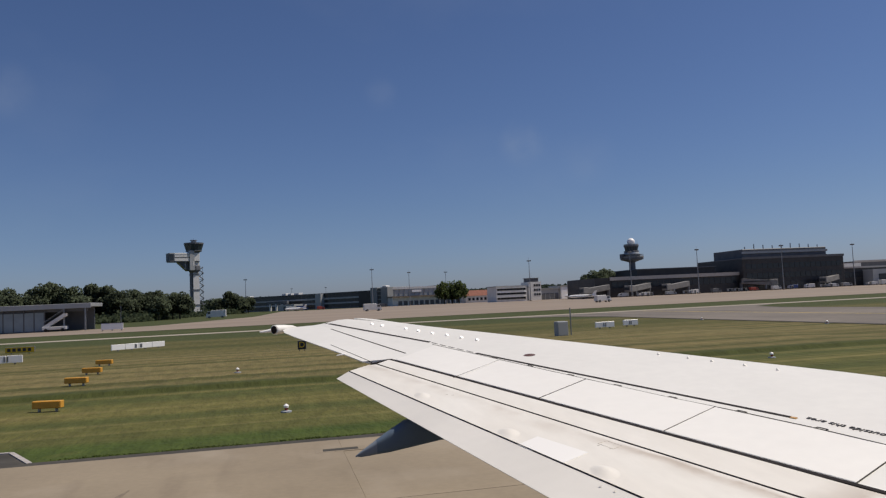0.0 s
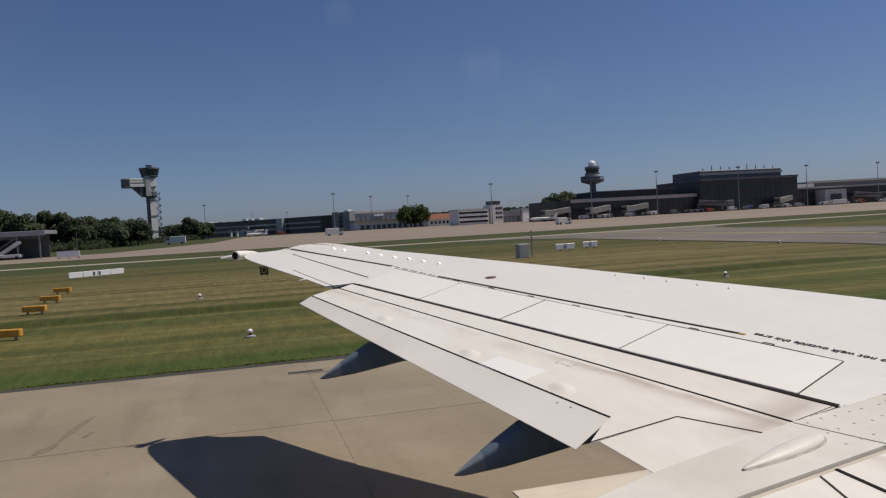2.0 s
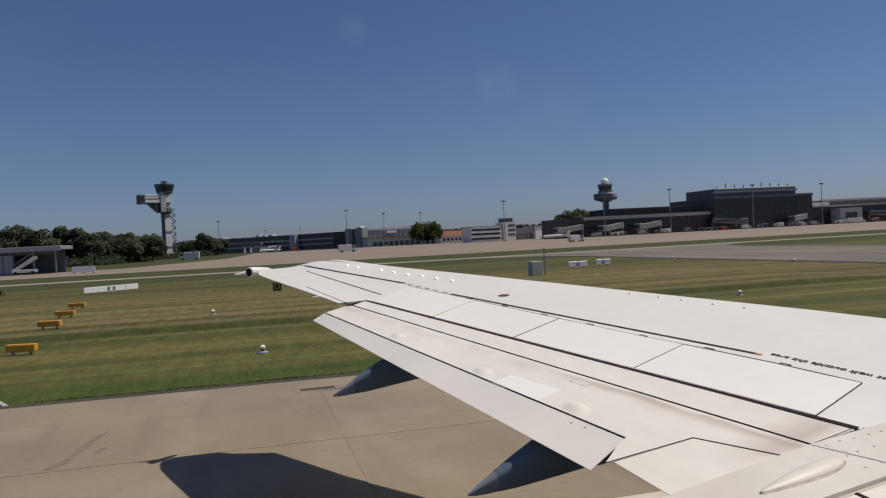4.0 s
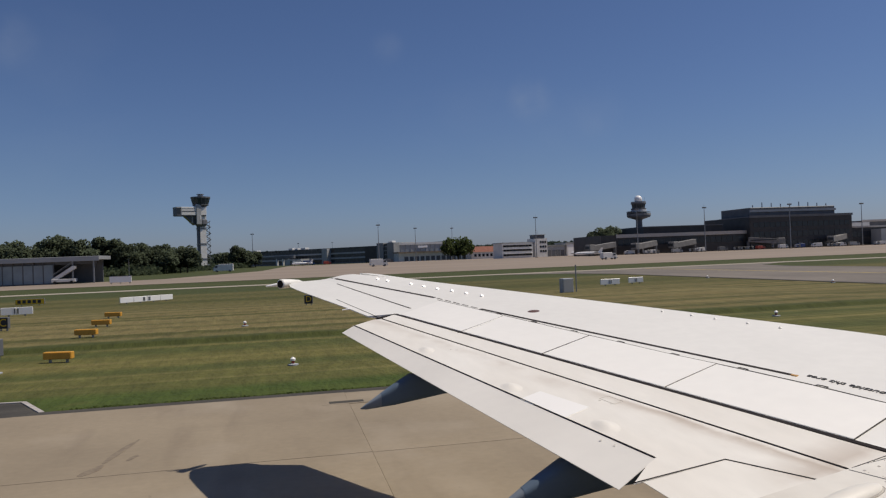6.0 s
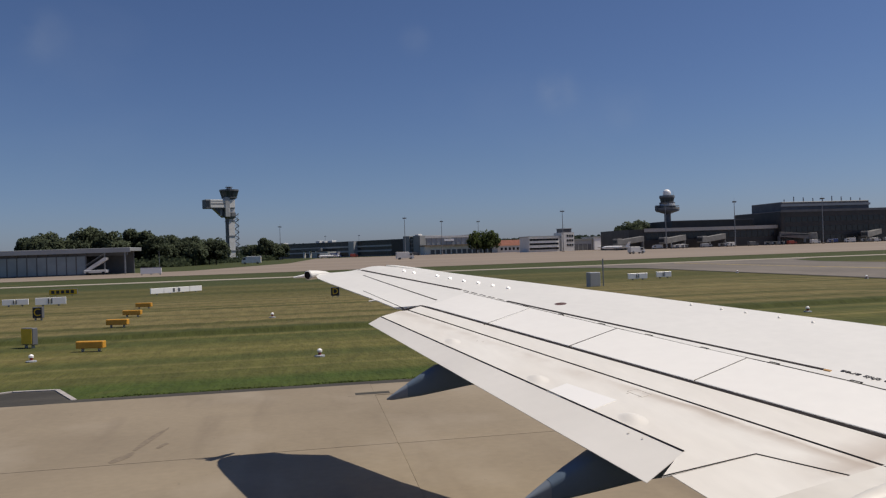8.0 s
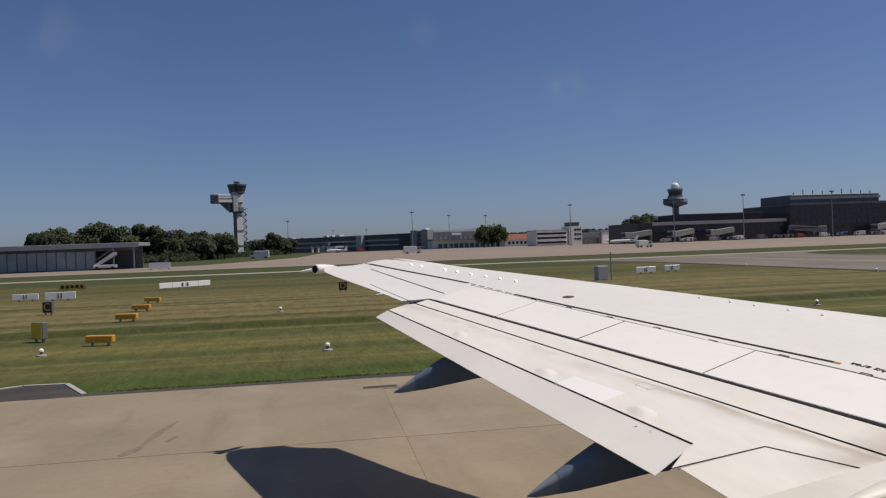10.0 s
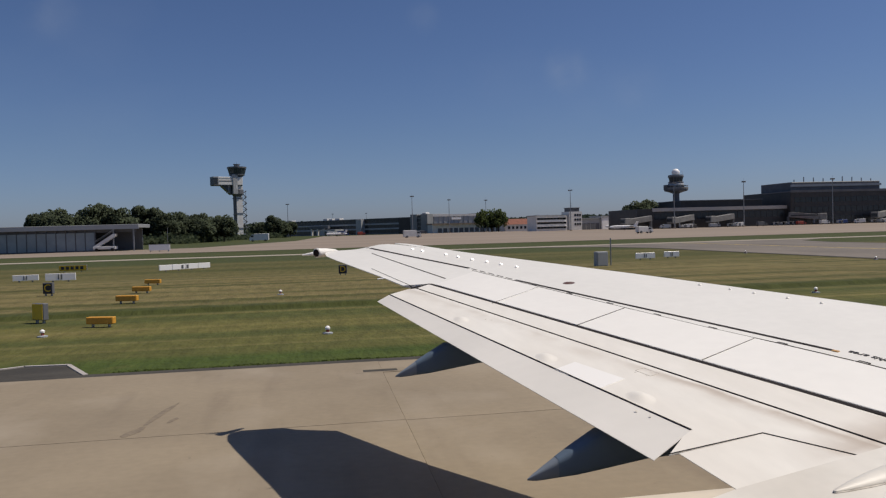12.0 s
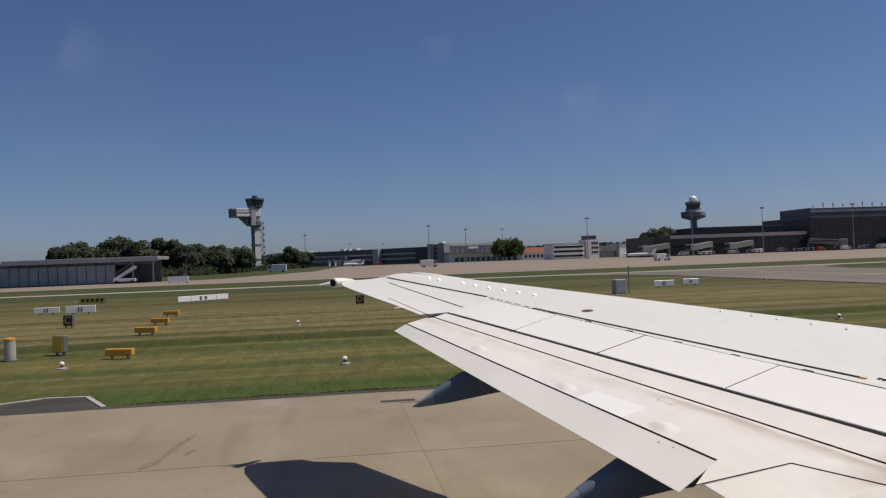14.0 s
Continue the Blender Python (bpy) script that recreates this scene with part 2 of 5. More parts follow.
M_CONCG = material("weathered_grey_concrete", (0.23, 0.225, 0.215), 0.8, vary=0.25, scale=0.5)
M_YELLOW = material("yellow_sign_face", (0.72, 0.48, 0.02), 0.5, vary=0.1, scale=4)
M_AMBER = material("orange_sign_face", (0.66, 0.33, 0.04), 0.5, vary=0.15, scale=4)
M_TYRE = material("tyre_rubber", (0.02, 0.02, 0.02), 0.85, vary=0.2, scale=8)
M_REDP = material("red_coating", (0.36, 0.06, 0.04), 0.6, vary=0.2, scale=0.5)
M_BLUEP = material("blue_coating", (0.05, 0.09, 0.25), 0.6, vary=0.2, scale=0.5)
M_BRICK = material("red_roof", (0.26, 0.10, 0.065), 0.85, vary=0.25, scale=0.5)
M_LEAF = material("leaves", (0.135, 0.165, 0.105), 0.8, second=(0.108, 0.135, 0.085), scale=0.25, per_object=0.12, fine=0.12, bump_scale=0.6)
M_LEAF2 = material("light_leaves", (0.115, 0.150, 0.055), 0.75, second=(0.08, 0.11, 0.04), scale=0.2, fine=0.2, bump_scale=1.0)
# woods lifted in colour to stand in for the haze of distance
M_WOODS = material("far_woods", (0.056, 0.075, 0.048), 0.85, second=(0.040, 0.056, 0.040), scale=0.03, fine=0.2, bump_scale=0.1)
M_SCRUB = material("scrub_leaves", (0.082, 0.104, 0.056), 0.85, second=(0.064, 0.082, 0.046), scale=0.2, fine=0.12, bump_scale=0.5)


def let_light_through(m, share):
    """Thin leaves pass part of the light that falls on them."""
    nt = m.node_tree
    p = nt.nodes["Principled BSDF"]
    p.inputs["Specular IOR Level"].default_value = 0.15
    tr = nt.nodes.new("ShaderNodeBsdfTranslucent")
    nt.links.new(p.inputs["Base Color"].links[0].from_socket, tr.inputs["Color"])
    mx = nt.nodes.new("ShaderNodeMixShader")
    mx.inputs[0].default_value = share
    nt.links.new(p.outputs[0], mx.inputs[1])
    nt.links.new(tr.outputs[0], mx.inputs[2])
    nt.links.new(mx.outputs[0], nt.nodes["Material Output"].inputs["Surface"])


for leafy in (M_LEAF, M_LEAF2, M_SCRUB, M_WOODS):
    let_light_through(leafy, 0.5)
M_BARK = material("bark", (0.07, 0.05, 0.035), 0.9, vary=0.4, scale=3)


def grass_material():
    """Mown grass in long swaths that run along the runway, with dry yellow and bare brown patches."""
    m = bpy.data.materials.new("mown_grass")
    m.use_nodes = True
    nt = m.node_tree
    p = nt.nodes["Principled BSDF"]
    p.inputs["Roughness"].default_value = 0.95
    p.inputs["Specular IOR Level"].default_value = 0.2
    geo = nt.nodes.new("ShaderNodeNewGeometry")

    def noise_at(stretch, scale, detail, lo, hi):
        mp = nt.nodes.new("ShaderNodeMapping")
        mp.inputs["Scale"].default_value = stretch
        nt.links.new(geo.outputs["Position"], mp.inputs["Vector"])
        n = nt.nodes.new("ShaderNodeTexNoise")
        n.inputs["Scale"].default_value = scale
        n.inputs["Detail"].default_value = detail
        nt.links.new(mp.outputs[0], n.inputs["Vector"])
        r = nt.nodes.new("ShaderNodeMapRange")
        r.inputs["From Min"].default_value, r.inputs["From Max"].default_value = lo, hi
        nt.links.new(n.outputs["Fac"], r.inputs["Value"])
        return r.outputs[0]

    def mixed(a, b, fac):
        mx = nt.nodes.new("ShaderNodeMix")
        mx.data_type = "RGBA"
        for key, v in (("A", a), ("B", b)):
            if isinstance(v, tuple):
                mx.inputs[key].default_value = (*v, 1)
            else:
                nt.links.new(v, mx.inputs[key])
        nt.links.new(fac, mx.inputs["Factor"])
        return mx.outputs["Result"]

    def step(lo, hi):
        """0 to 1 across the field between two distances from the aircraft, along a wavering line."""
        r = nt.nodes.new("ShaderNodeMapRange")
        r.interpolation_type = "SMOOTHSTEP"
        r.inputs["From Min"].default_value, r.inputs["From Max"].default_value = lo, hi
        nt.links.new(away, r.inputs["Value"])
        return r.outputs[0]

    sep = nt.nodes.new("ShaderNodeSeparateXYZ")
    nt.links.new(geo.outputs["Position"], sep.inputs[0])
    wob = nt.nodes.new("ShaderNodeMath")
    wob.operation = "MULTIPLY_ADD"
    wob.inputs[1].default_value = 2.6
    nt.links.new(noise_at((0.05, 0.25, 1), 1.0, 6, 0.0, 1.0), wob.inputs[0])
    nt.links.new(sep.outputs["Y"], wob.inputs[2])
    away = wob.outputs[0]
    # short green strip beside the runway, lighter lawn, rough ridge with its shade painted dark, mown rows, rough
    # brownish field
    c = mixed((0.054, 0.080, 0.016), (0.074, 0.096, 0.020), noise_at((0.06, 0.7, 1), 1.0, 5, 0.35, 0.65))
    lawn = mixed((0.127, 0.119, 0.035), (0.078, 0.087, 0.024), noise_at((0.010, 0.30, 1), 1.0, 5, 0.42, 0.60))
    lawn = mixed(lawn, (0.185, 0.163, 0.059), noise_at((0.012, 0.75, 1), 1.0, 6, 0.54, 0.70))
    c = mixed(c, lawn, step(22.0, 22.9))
    # dark line for the shade at the stubble's step, painted into the colour
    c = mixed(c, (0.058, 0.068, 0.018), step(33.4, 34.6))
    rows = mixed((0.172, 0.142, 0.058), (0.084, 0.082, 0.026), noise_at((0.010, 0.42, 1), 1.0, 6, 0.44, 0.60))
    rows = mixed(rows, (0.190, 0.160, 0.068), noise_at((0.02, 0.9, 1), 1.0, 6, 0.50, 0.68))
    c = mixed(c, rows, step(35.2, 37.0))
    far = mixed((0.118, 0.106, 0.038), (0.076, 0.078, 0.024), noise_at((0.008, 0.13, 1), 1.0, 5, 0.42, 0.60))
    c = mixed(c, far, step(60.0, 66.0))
    c = mixed(c, (0.060, 0.072, 0.024), step(88.0, 96.0))
    # bare and dry patches, dark weeds
    c = mixed(c, (0.172, 0.135, 0.055), noise_at((0.05, 0.24, 1), 1.0, 6, 0.64, 0.80))
    c = mixed(c, (0.052, 0.062, 0.015), noise_at((0.30, 0.34, 1), 1.0, 8, 0.62, 0.90))
    c = mixed(c, (0.165, 0.146, 0.050), noise_at((0.30, 0.50, 1), 1.0, 8, 0.62, 0.94))
    hsv = nt.nodes.new("ShaderNodeHueSaturation")
    tuft = nt.nodes.new("ShaderNodeMapRange")
    tuft.inputs["To Min"].default_value, tuft.inputs["To Max"].default_value = 0.76, 1.12
    nt.links.new(noise_at((2.2, 0.55, 1), 1.0, 9, 0.30, 0.70), tuft.inputs["Value"])
    nt.links.new(c, hsv.inputs["Color"])
    nt.links.new(tuft.outputs[0], hsv.inputs["Value"])
    nt.links.new(hsv.outputs[0], p.inputs["Base Color"])
    b = nt.nodes.new("ShaderNodeBump")
    b.inputs["Strength"].default_value = 0.6
    b.inputs["Distance"].default_value = 0.08
    nt.links.new(noise_at((2.5, 1.0, 1), 2.5, 6, 0.2, 0.8), b.inputs["Height"])
    nt.links.new(b.outputs[0], p.inputs["Normal"])
    return m


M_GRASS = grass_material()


def weather_concrete(m):
    """Pale worn blotches, rusty runs across the slabs, dark specks and dirt along the grass edge."""
    nt = m.node_tree
    p = nt.nodes["Principled BSDF"]
    color = p.inputs["Base Color"].links[0].from_socket
    geo = nt.nodes.new("ShaderNodeNewGeometry")
    for stretch, detail, lo, hi, amount, tone in (
        ((0.42, 0.30, 1), 7, 0.52, 0.72, 0.65, (0.355, 0.302, 0.228)),
        ((1.1, 0.16, 1), 6, 0.56, 0.78, 0.55, (0.170, 0.134, 0.094)),
        ((0.10, 0.9, 1), 5, 0.58, 0.78, 0.35, (0.205, 0.168, 0.118)),
        ((7.0, 3.0, 1), 3, 0.70, 0.80, 0.45, (0.120, 0.098, 0.072)),
    ):
        mp = nt.nodes.new("ShaderNodeMapping")
        mp.inputs["Scale"].default_value = stretch
        mp.inputs["Location"].default_value = (lo * 90, hi * 50, 0)
        nt.links.new(geo.outputs["Position"], mp.inputs["Vector"])
        n = nt.nodes.new("ShaderNodeTexNoise")
        n.inputs["Scale"].default_value, n.inputs["Detail"].default_value = 1.0, detail
        nt.links.new(mp.outputs[0], n.inputs["Vector"])
        r = nt.nodes.new("ShaderNodeMapRange")
        r.inputs["From Min"].default_value, r.inputs["From Max"].default_value = lo, hi
        r.inputs["To Max"].default_value = amount
        nt.links.new(n.outputs["Fac"], r.inputs["Value"])
        mx = nt.nodes.new("ShaderNodeMix")
        mx.data_type = "RGBA"
        mx.inputs["B"].default_value = (*tone, 1)
        nt.links.new(color, mx.inputs["A"])
        nt.links.new(r.outputs[0], mx.inputs["Factor"])
        color = mx.outputs["Result"]
    nt.links.new(color, p.inputs["Base Color"])


weather_concrete(M_CONC)


# ---- mesh helpers ----
def mesh_of(bm, name):
    bmesh.ops.recalc_face_normals(bm, faces=bm.faces[:])
    me = bpy.data.meshes.new(name)
    bm.to_mesh(me)
    bm.free()
    return me


def part(name, bm, mat, parent=None, label="", smooth=False):
    """Links a bmesh as one mesh object, under a thing or a part if given."""
    me = mesh_of(bm, name)
    me.materials.append(mat)
    if smooth:
        me.polygons.foreach_set("use_smooth", [True] * len(me.polygons))
    ob = new(name, me)
    if parent:
        ob.parent = parent
    if label:
        tagged(ob, label)
    return ob


def thing(name, label, category, at=(0, 0, 0), turn=0.0, group="", kind=""):
    ob = new(name)
    ob.matrix_basis = pose(*at, 0, 0, turn)
    ob.empty_display_size = 0.2
    return tagged(ob, label, category, group, kind)


def box(bm, lo, hi, bevel=0.0):
    """Adds a box between two corners."""
    c = [(a + b) / 2 for a, b in zip(lo, hi)]
    s = [b - a for a, b in zip(lo, hi)]
    made = bmesh.ops.create_cube(bm, size=1, matrix=Matrix.Translation(c) @ Matrix.Diagonal((*s, 1)))
    if bevel:
        edges = {e for v in made["verts"] for e in v.link_edges}
        bmesh.ops.bevel(bm, geom=list(edges), offset=bevel, segments=1, affect="EDGES", profile=0.5)
    return bm


def boxed(lo, hi, bevel=0.0):
    return box(bmesh.new(), lo, hi, bevel)


def rod(bm, a, b, r0, r1=None, sides=8):
    """Adds a tapered round bar from a to b."""
    a, b = Vector(a), Vector(b)
    d = b - a
    m = Matrix.Translation((a + b) / 2) @ d.to_track_quat("Z", "Y").to_matrix().to_4x4()
    bmesh.ops.create_cone(bm, cap_ends=True, segments=sides, radius1=r0, radius2=r0 if r1 is None else r1, depth=d.length, matrix=m)
    return bm


def rodded(a, b, r0, r1=None, sides=8):
    return rod(bmesh.new(), a, b, r0, r1, sides)


def turned(profile, sides=20, at=(0, 0, 0)):
    """A body of revolution round z from (radius, height) pairs."""
    bm = bmesh.new()
    rings = [[bm.verts.new((at[0] + r * math.cos(k * math.tau / sides), at[1] + r * math.sin(k * math.tau / sides), at[2] + z)) for k in range(sides)] for r, z in profile]
    for a, b in zip(rings, rings[1:]):
        for k in range(sides):
            bm.faces.new((a[k], a[(k + 1) % sides], b[(k + 1) % sides], b[k]))
    bm.faces.new(rings[0][::-1])
    bm.faces.new(rings[-1])
    return bm


def extruded(pts, z0, z1):
    """A straight prism over a plan outline."""
    bm = bmesh.new()
    lo = [bm.verts.new((x, y, z0)) for x, y in pts]
    hi = [bm.verts.new((x, y, z1)) for x, y in pts]
    bm.faces.new(lo[::-1])
    bm.faces.new(hi)
    for k in range(len(pts)):
        j = (k + 1) % len(pts)
        bm.faces.new((lo[k], lo[j], hi[j], hi[k]))
    return bm


def ribbon(pts, width, top, thick=0.004):
    """A flat strip of one width along a line in plan."""
    bm = bmesh.new()
    rows = []
    for k, (x, y) in enumerate(pts):
        (x0, y0), (x1, y1) = pts[max(k - 1, 0)], pts[min(k + 1, len(pts) - 1)]
        n = Vector((y0 - y1, x1 - x0)).normalized() * width / 2
        rows.append([bm.verts.new((x + f * n.x, y + f * n.y, z)) for f, z in ((1, top), (-1, top), (-1, top - thick), (1, top - thick))])
    for a, b in zip(rows, rows[1:]):
        for k in range(4):
            bm.faces.new((a[k], a[(k + 1) % 4], b[(k + 1) % 4], b[k]))
    bm.faces.new(rows[0])
    bm.faces.new(rows[-1][::-1])
    return bm


def lettering(name, text, size, m, mat, parent, align="CENTER"):
    """Raised letters as a mesh, at the pose m under parent."""
    cu = bpy.data.curves.new(name, "FONT")
    cu.body, cu.size, cu.extrude, cu.align_x, cu.align_y = text, size, 0.002, align, "CENTER"
    tmp = bpy.data.objects.new(name, cu)
    scene.collection.objects.link(tmp)
    me = bpy.data.meshes.new_from_object(tmp.evaluated_get(bpy.context.evaluated_depsgraph_get()))
    bpy.data.objects.remove(tmp)
    me.materials.clear()
    me.materials.append(mat)
    ob = new(name, me)
    ob.parent = parent
    ob.matrix_basis = m
    return ob


# ---- ground ----
EDGE = 18.8
bm = bmesh.new()
xs = [-4000, -1200, -400, -150, -60, -30, 0, 30, 60, 150, 400, 1200, 4000]
ys = [-2500, -400, -60, -20, 0, 19, 30, 45, 60, 90, 150, 300, 600, 1200, 4000]
grid = [[bm.verts.new((x, y, -0.05)) for x in xs] for y in ys]
for a, b in zip(grid, grid[1:]):
    for k in range(len(xs) - 1):
        bm.faces.new((a[k], a[k + 1], b[k + 1], b[k]))
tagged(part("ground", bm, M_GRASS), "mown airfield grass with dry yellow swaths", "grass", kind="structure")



def field_z(x, y):
    """Height of the ground, with the band of longer stubble that stands above the lawn."""
    front = 33.3 + 0.7 * noise.noise((x * 0.06, 1.7, 0)) + 0.25 * noise.noise((x * 0.5, 4.2, 0))
    rise = min(max((y - front) / 0.35, 0), 1) * min(max((61.0 - y) / 6.0, 0), 1) * min(max((35.0 - x) / 4.0, 0), 1)
    swath = 0.035 * noise.noise((x * 0.02, y * 0.45, 0)) + 0.03 * noise.noise((x * 1.1, y * 0.5, 3.0)) + 0.02 * noise.noise((x * 3.1, y * 1.2, 8.0))
    return -0.05 + rise * (0.15 + swath)


bm = bmesh.new()
depths = [32.2 + 0.12 * k for k in range(18)] + [34.6 + 0.6 * k for k in range(45)]
rows = [[bm.verts.new((-48 + 0.3 * k, y, field_z(-48 + 0.3 * k, y) + (0.004 if 32.3 < y < 61 else -0.03))) for k in range(280)] for y in depths]
for a, b in zip(rows, rows[1:]):
    for k in range(279):
        if -48 + 0.3 * k < 35.2:
            bm.faces.new((a[k], a[k + 1], b[k + 1], b[k]))
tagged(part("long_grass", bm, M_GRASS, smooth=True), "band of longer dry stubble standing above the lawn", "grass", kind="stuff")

shoulder = tagged(part("shoulder", boxed((-600, EDGE - 0.03, -0.3), (900, EDGE + 0.45, -0.02)), M_SHOULDER), "dark dirty asphalt edge between runway and grass", "pavement", kind="structure")
tagged(part("far_taxiway", boxed((-900, 112, -0.3), (1500, 117, -0.01)), M_STRIP), "pale narrow concrete taxiway strip across the grass", "taxiway", kind="structure")
LX, RX = 44.0, 70.0
FILLET = [(26, EDGE), (15, 22), (7.7, 27), (4.4, 31.5), (1.2, 37.5), (0, 45), (0, 94), (3, 104), (12, 111.9)]
OUTLINE = [(LX - a, b) for a, b in FILLET] + [(RX + a, b) for a, b in FILLET[::-1]]
turnoff = tagged(part("turnoff", extruded(OUTLINE, -0.3, -0.012), M_TURNOFF), "worn grey-brown taxiway turn-off with rounded corners", "taxiway", kind="structure")
VERGE = [(LX - a, b) for a, b in FILLET[1:8]]
part("worn_verge", ribbon([(x - 0.3, y - 0.2) for x, y in VERGE], 0.8, -0.02), M_SHOULDER, turnoff, "crumbled dark asphalt verge")
part("worn_verge", ribbon([(RX + a + 0.3, b - 0.2) for a, b in FILLET[1:8]], 0.8, -0.02), M_SHOULDER, turnoff, "crumbled dark asphalt verge")
MIDX = (LX + RX) / 2
part("yellow_line", ribbon([(MIDX, 111), (MIDX, 80), (MIDX, 56)], 0.4, -0.007), M_LINE, turnoff, "worn yellow taxi line")
for s in (-1, 1):
    bend = [(MIDX + s * 34 * (1 - math.cos(k * math.pi / 24)), 56 - 42 * math.sin(k * math.pi / 24)) for k in range(13)]
    part("yellow_line", ribbon(bend, 0.4, 0.008), M_LINE, turnoff, "worn yellow taxi line")
APRON = [(-900, 150), (1800, 150), (1800, 560), (5, 560), (-8, 300), (-30, 205), (-80, 186), (-900, 180)]
tagged(part("apron", extruded(APRON, -0.3, -0.005), M_APRON), "wide sandy concrete apron before the buildings", "apron", kind="structure")


# ---- the wing ----
def wz(x, y):
    """Height of the wing's upper surface."""
    mid, front = (float(np.interp(y, (4, 12.6), ends)) for ends in ((3.9, 0.55), (6.1, 1.25)))
    t = min(max((x - mid) / (front - mid), 0), 1)
    bow = 0.075 * t * t * (3 - 2 * t) * min(max((y - 4) / 8.6, 0), 1)
    return 1.7 + (y - 1) * math.tan(radians(6)) + x * math.tan(radians(2)) + bow


def plate(pts, thick=0.04):
    """A plate that follows the wing's upper surface; pts: x, y and the height above it."""
    bm = bmesh.new()
    hi = [bm.verts.new((x, y, wz(x, y) + h)) for x, y, h in pts]
    lo = [bm.verts.new((x, y, wz(x, y) + h - thick)) for x, y, h in pts]
    bm.faces.new(hi)
    bm.faces.new(lo[::-1])
    for k in range(len(pts)):
        j = (k + 1) % len(pts)
        bm.faces.new((hi[k], lo[k], lo[j], hi[j]))
    return bm


def ruled(a0, a1, b0, b1, steps=24, thick=0.003):
    """A thin straight-ruled strip between the lines a and b over the upper surface; ends: x, y, height above it."""
    bm = bmesh.new()
    rows = []
    for k in range(steps + 1):
        t = k / steps
        ends = [tuple(p + (q - p) * t for p, q in zip(e0, e1)) for e0, e1 in ((a0, a1), (b0, b1))]
        rows.append([bm.verts.new((x, y, wz(x, y) + h - e)) for e in (0.0, thick) for x, y, h in ends])
    for r0, r1 in zip(rows, rows[1:]):
        for i, j in ((0, 1), (1, 3), (3, 2), (2, 0)):
            bm.faces.new((r0[i], r0[j], r1[j], r1[i]))
    for r0 in (rows[0], rows[-1]):
        bm.faces.new((r0[0], r0[1], r0[3], r0[2]))
    return bm


def seam(a, b, width, h=0.004, steps=14):
    """A dark gap seal between two points, which follows the upper surface."""
    d = Vector((b[0] - a[0], b[1] - a[1])).normalized() * width / 2
    bm = bmesh.new()
    rows = []
    for k in range(steps + 1):
        x, y = a[0] + (b[0] - a[0]) * k / steps, a[1] + (b[1] - a[1]) * k / steps
        sides = [(x - d.y, y + d.x), (x + d.y, y - d.x)]
        rows.append([bm.verts.new((p, q, wz(p, q) + e)) for p, q in sides for e in (h, h - 0.012)])
    for r0, r1 in zip(rows, rows[1:]):
        for i, j in ((0, 2), (2, 3), (3, 1), (1, 0)):
            bm.faces.new((r0[i], r0[j], r1[j], r1[i]))
    for r0 in (rows[0], rows[-1]):
        bm.faces.new((r0[0], r0[2], r0[3], r0[1]))
    return bm


wing = thing("aircraft_wing", "white swept airliner wing with flaps slightly lowered, seams and grime", "wing")
LEAD = [(-0.1, 8.4), (5.38, 5.53), (6.11, 5.15), (7.11, 4.56), (8.52, 3.74), (10.13, 2.78), (11.47, 1.95), (12.3, 1.39), (12.6, 1.17), (12.73, 1.02)]
REAR = [(-0.1, 4.55), (3.57, 3.31), (5.15, 2.76), (6.47, 2.28), (9.09, 1.33), (9.1, 1.0), (9.74, 0.83), (11.65, 0.26), (12.15, 0.13), (12.45, 0.11), (12.62, 0.15), (12.73, 0.32)]


def along(table, y):
    return float(np.interp(y, [t[0] for t in table], [t[1] for t in table]))


def wing_skin():
    stations = sorted({t[0] for t in LEAD} | {t[0] for t in REAR} | {1.5, 3.0, 4.3, 7.9})
    rings = []
    bm = bmesh.new()
    for y in stations:
        le, te = along(LEAD, y), along(REAR, y)
        chord = le - te
        t = min(0.10 * chord, 0.30)
        nose = min(0.03 * chord, 0.09)
        ring = [(te + chord * u, 0.0) for u in (0.0, 0.2, 0.4, 0.55, 0.7, 0.8, 0.9, 1.0)]
        ring += [(le + nose * 0.6, -0.22 * t), (le + nose, -0.5 * t), (le + nose * 0.7, -0.8 * t)]
        ring += [(te + chord * u, -t * s) for u, s in ((0.8, 1.15), (0.5, 1.2), (0.2, 0.6), (0.0, 0.3 if y < 9.095 else 0.05))]
        rings.append([bm.verts.new((x, y, wz(x, y) + h)) for x, h in ring])
    for a, b in zip(rings, rings[1:]):
        for k in range(len(a)):
            j = (k + 1) % len(a)
            bm.faces.new((a[k], a[j], b[j], b[k]))
    bm.faces.new(rings[0])
    bm.faces.new(rings[-1][::-1])
    return bm


part("skin", wing_skin(), M_PAINT, wing)


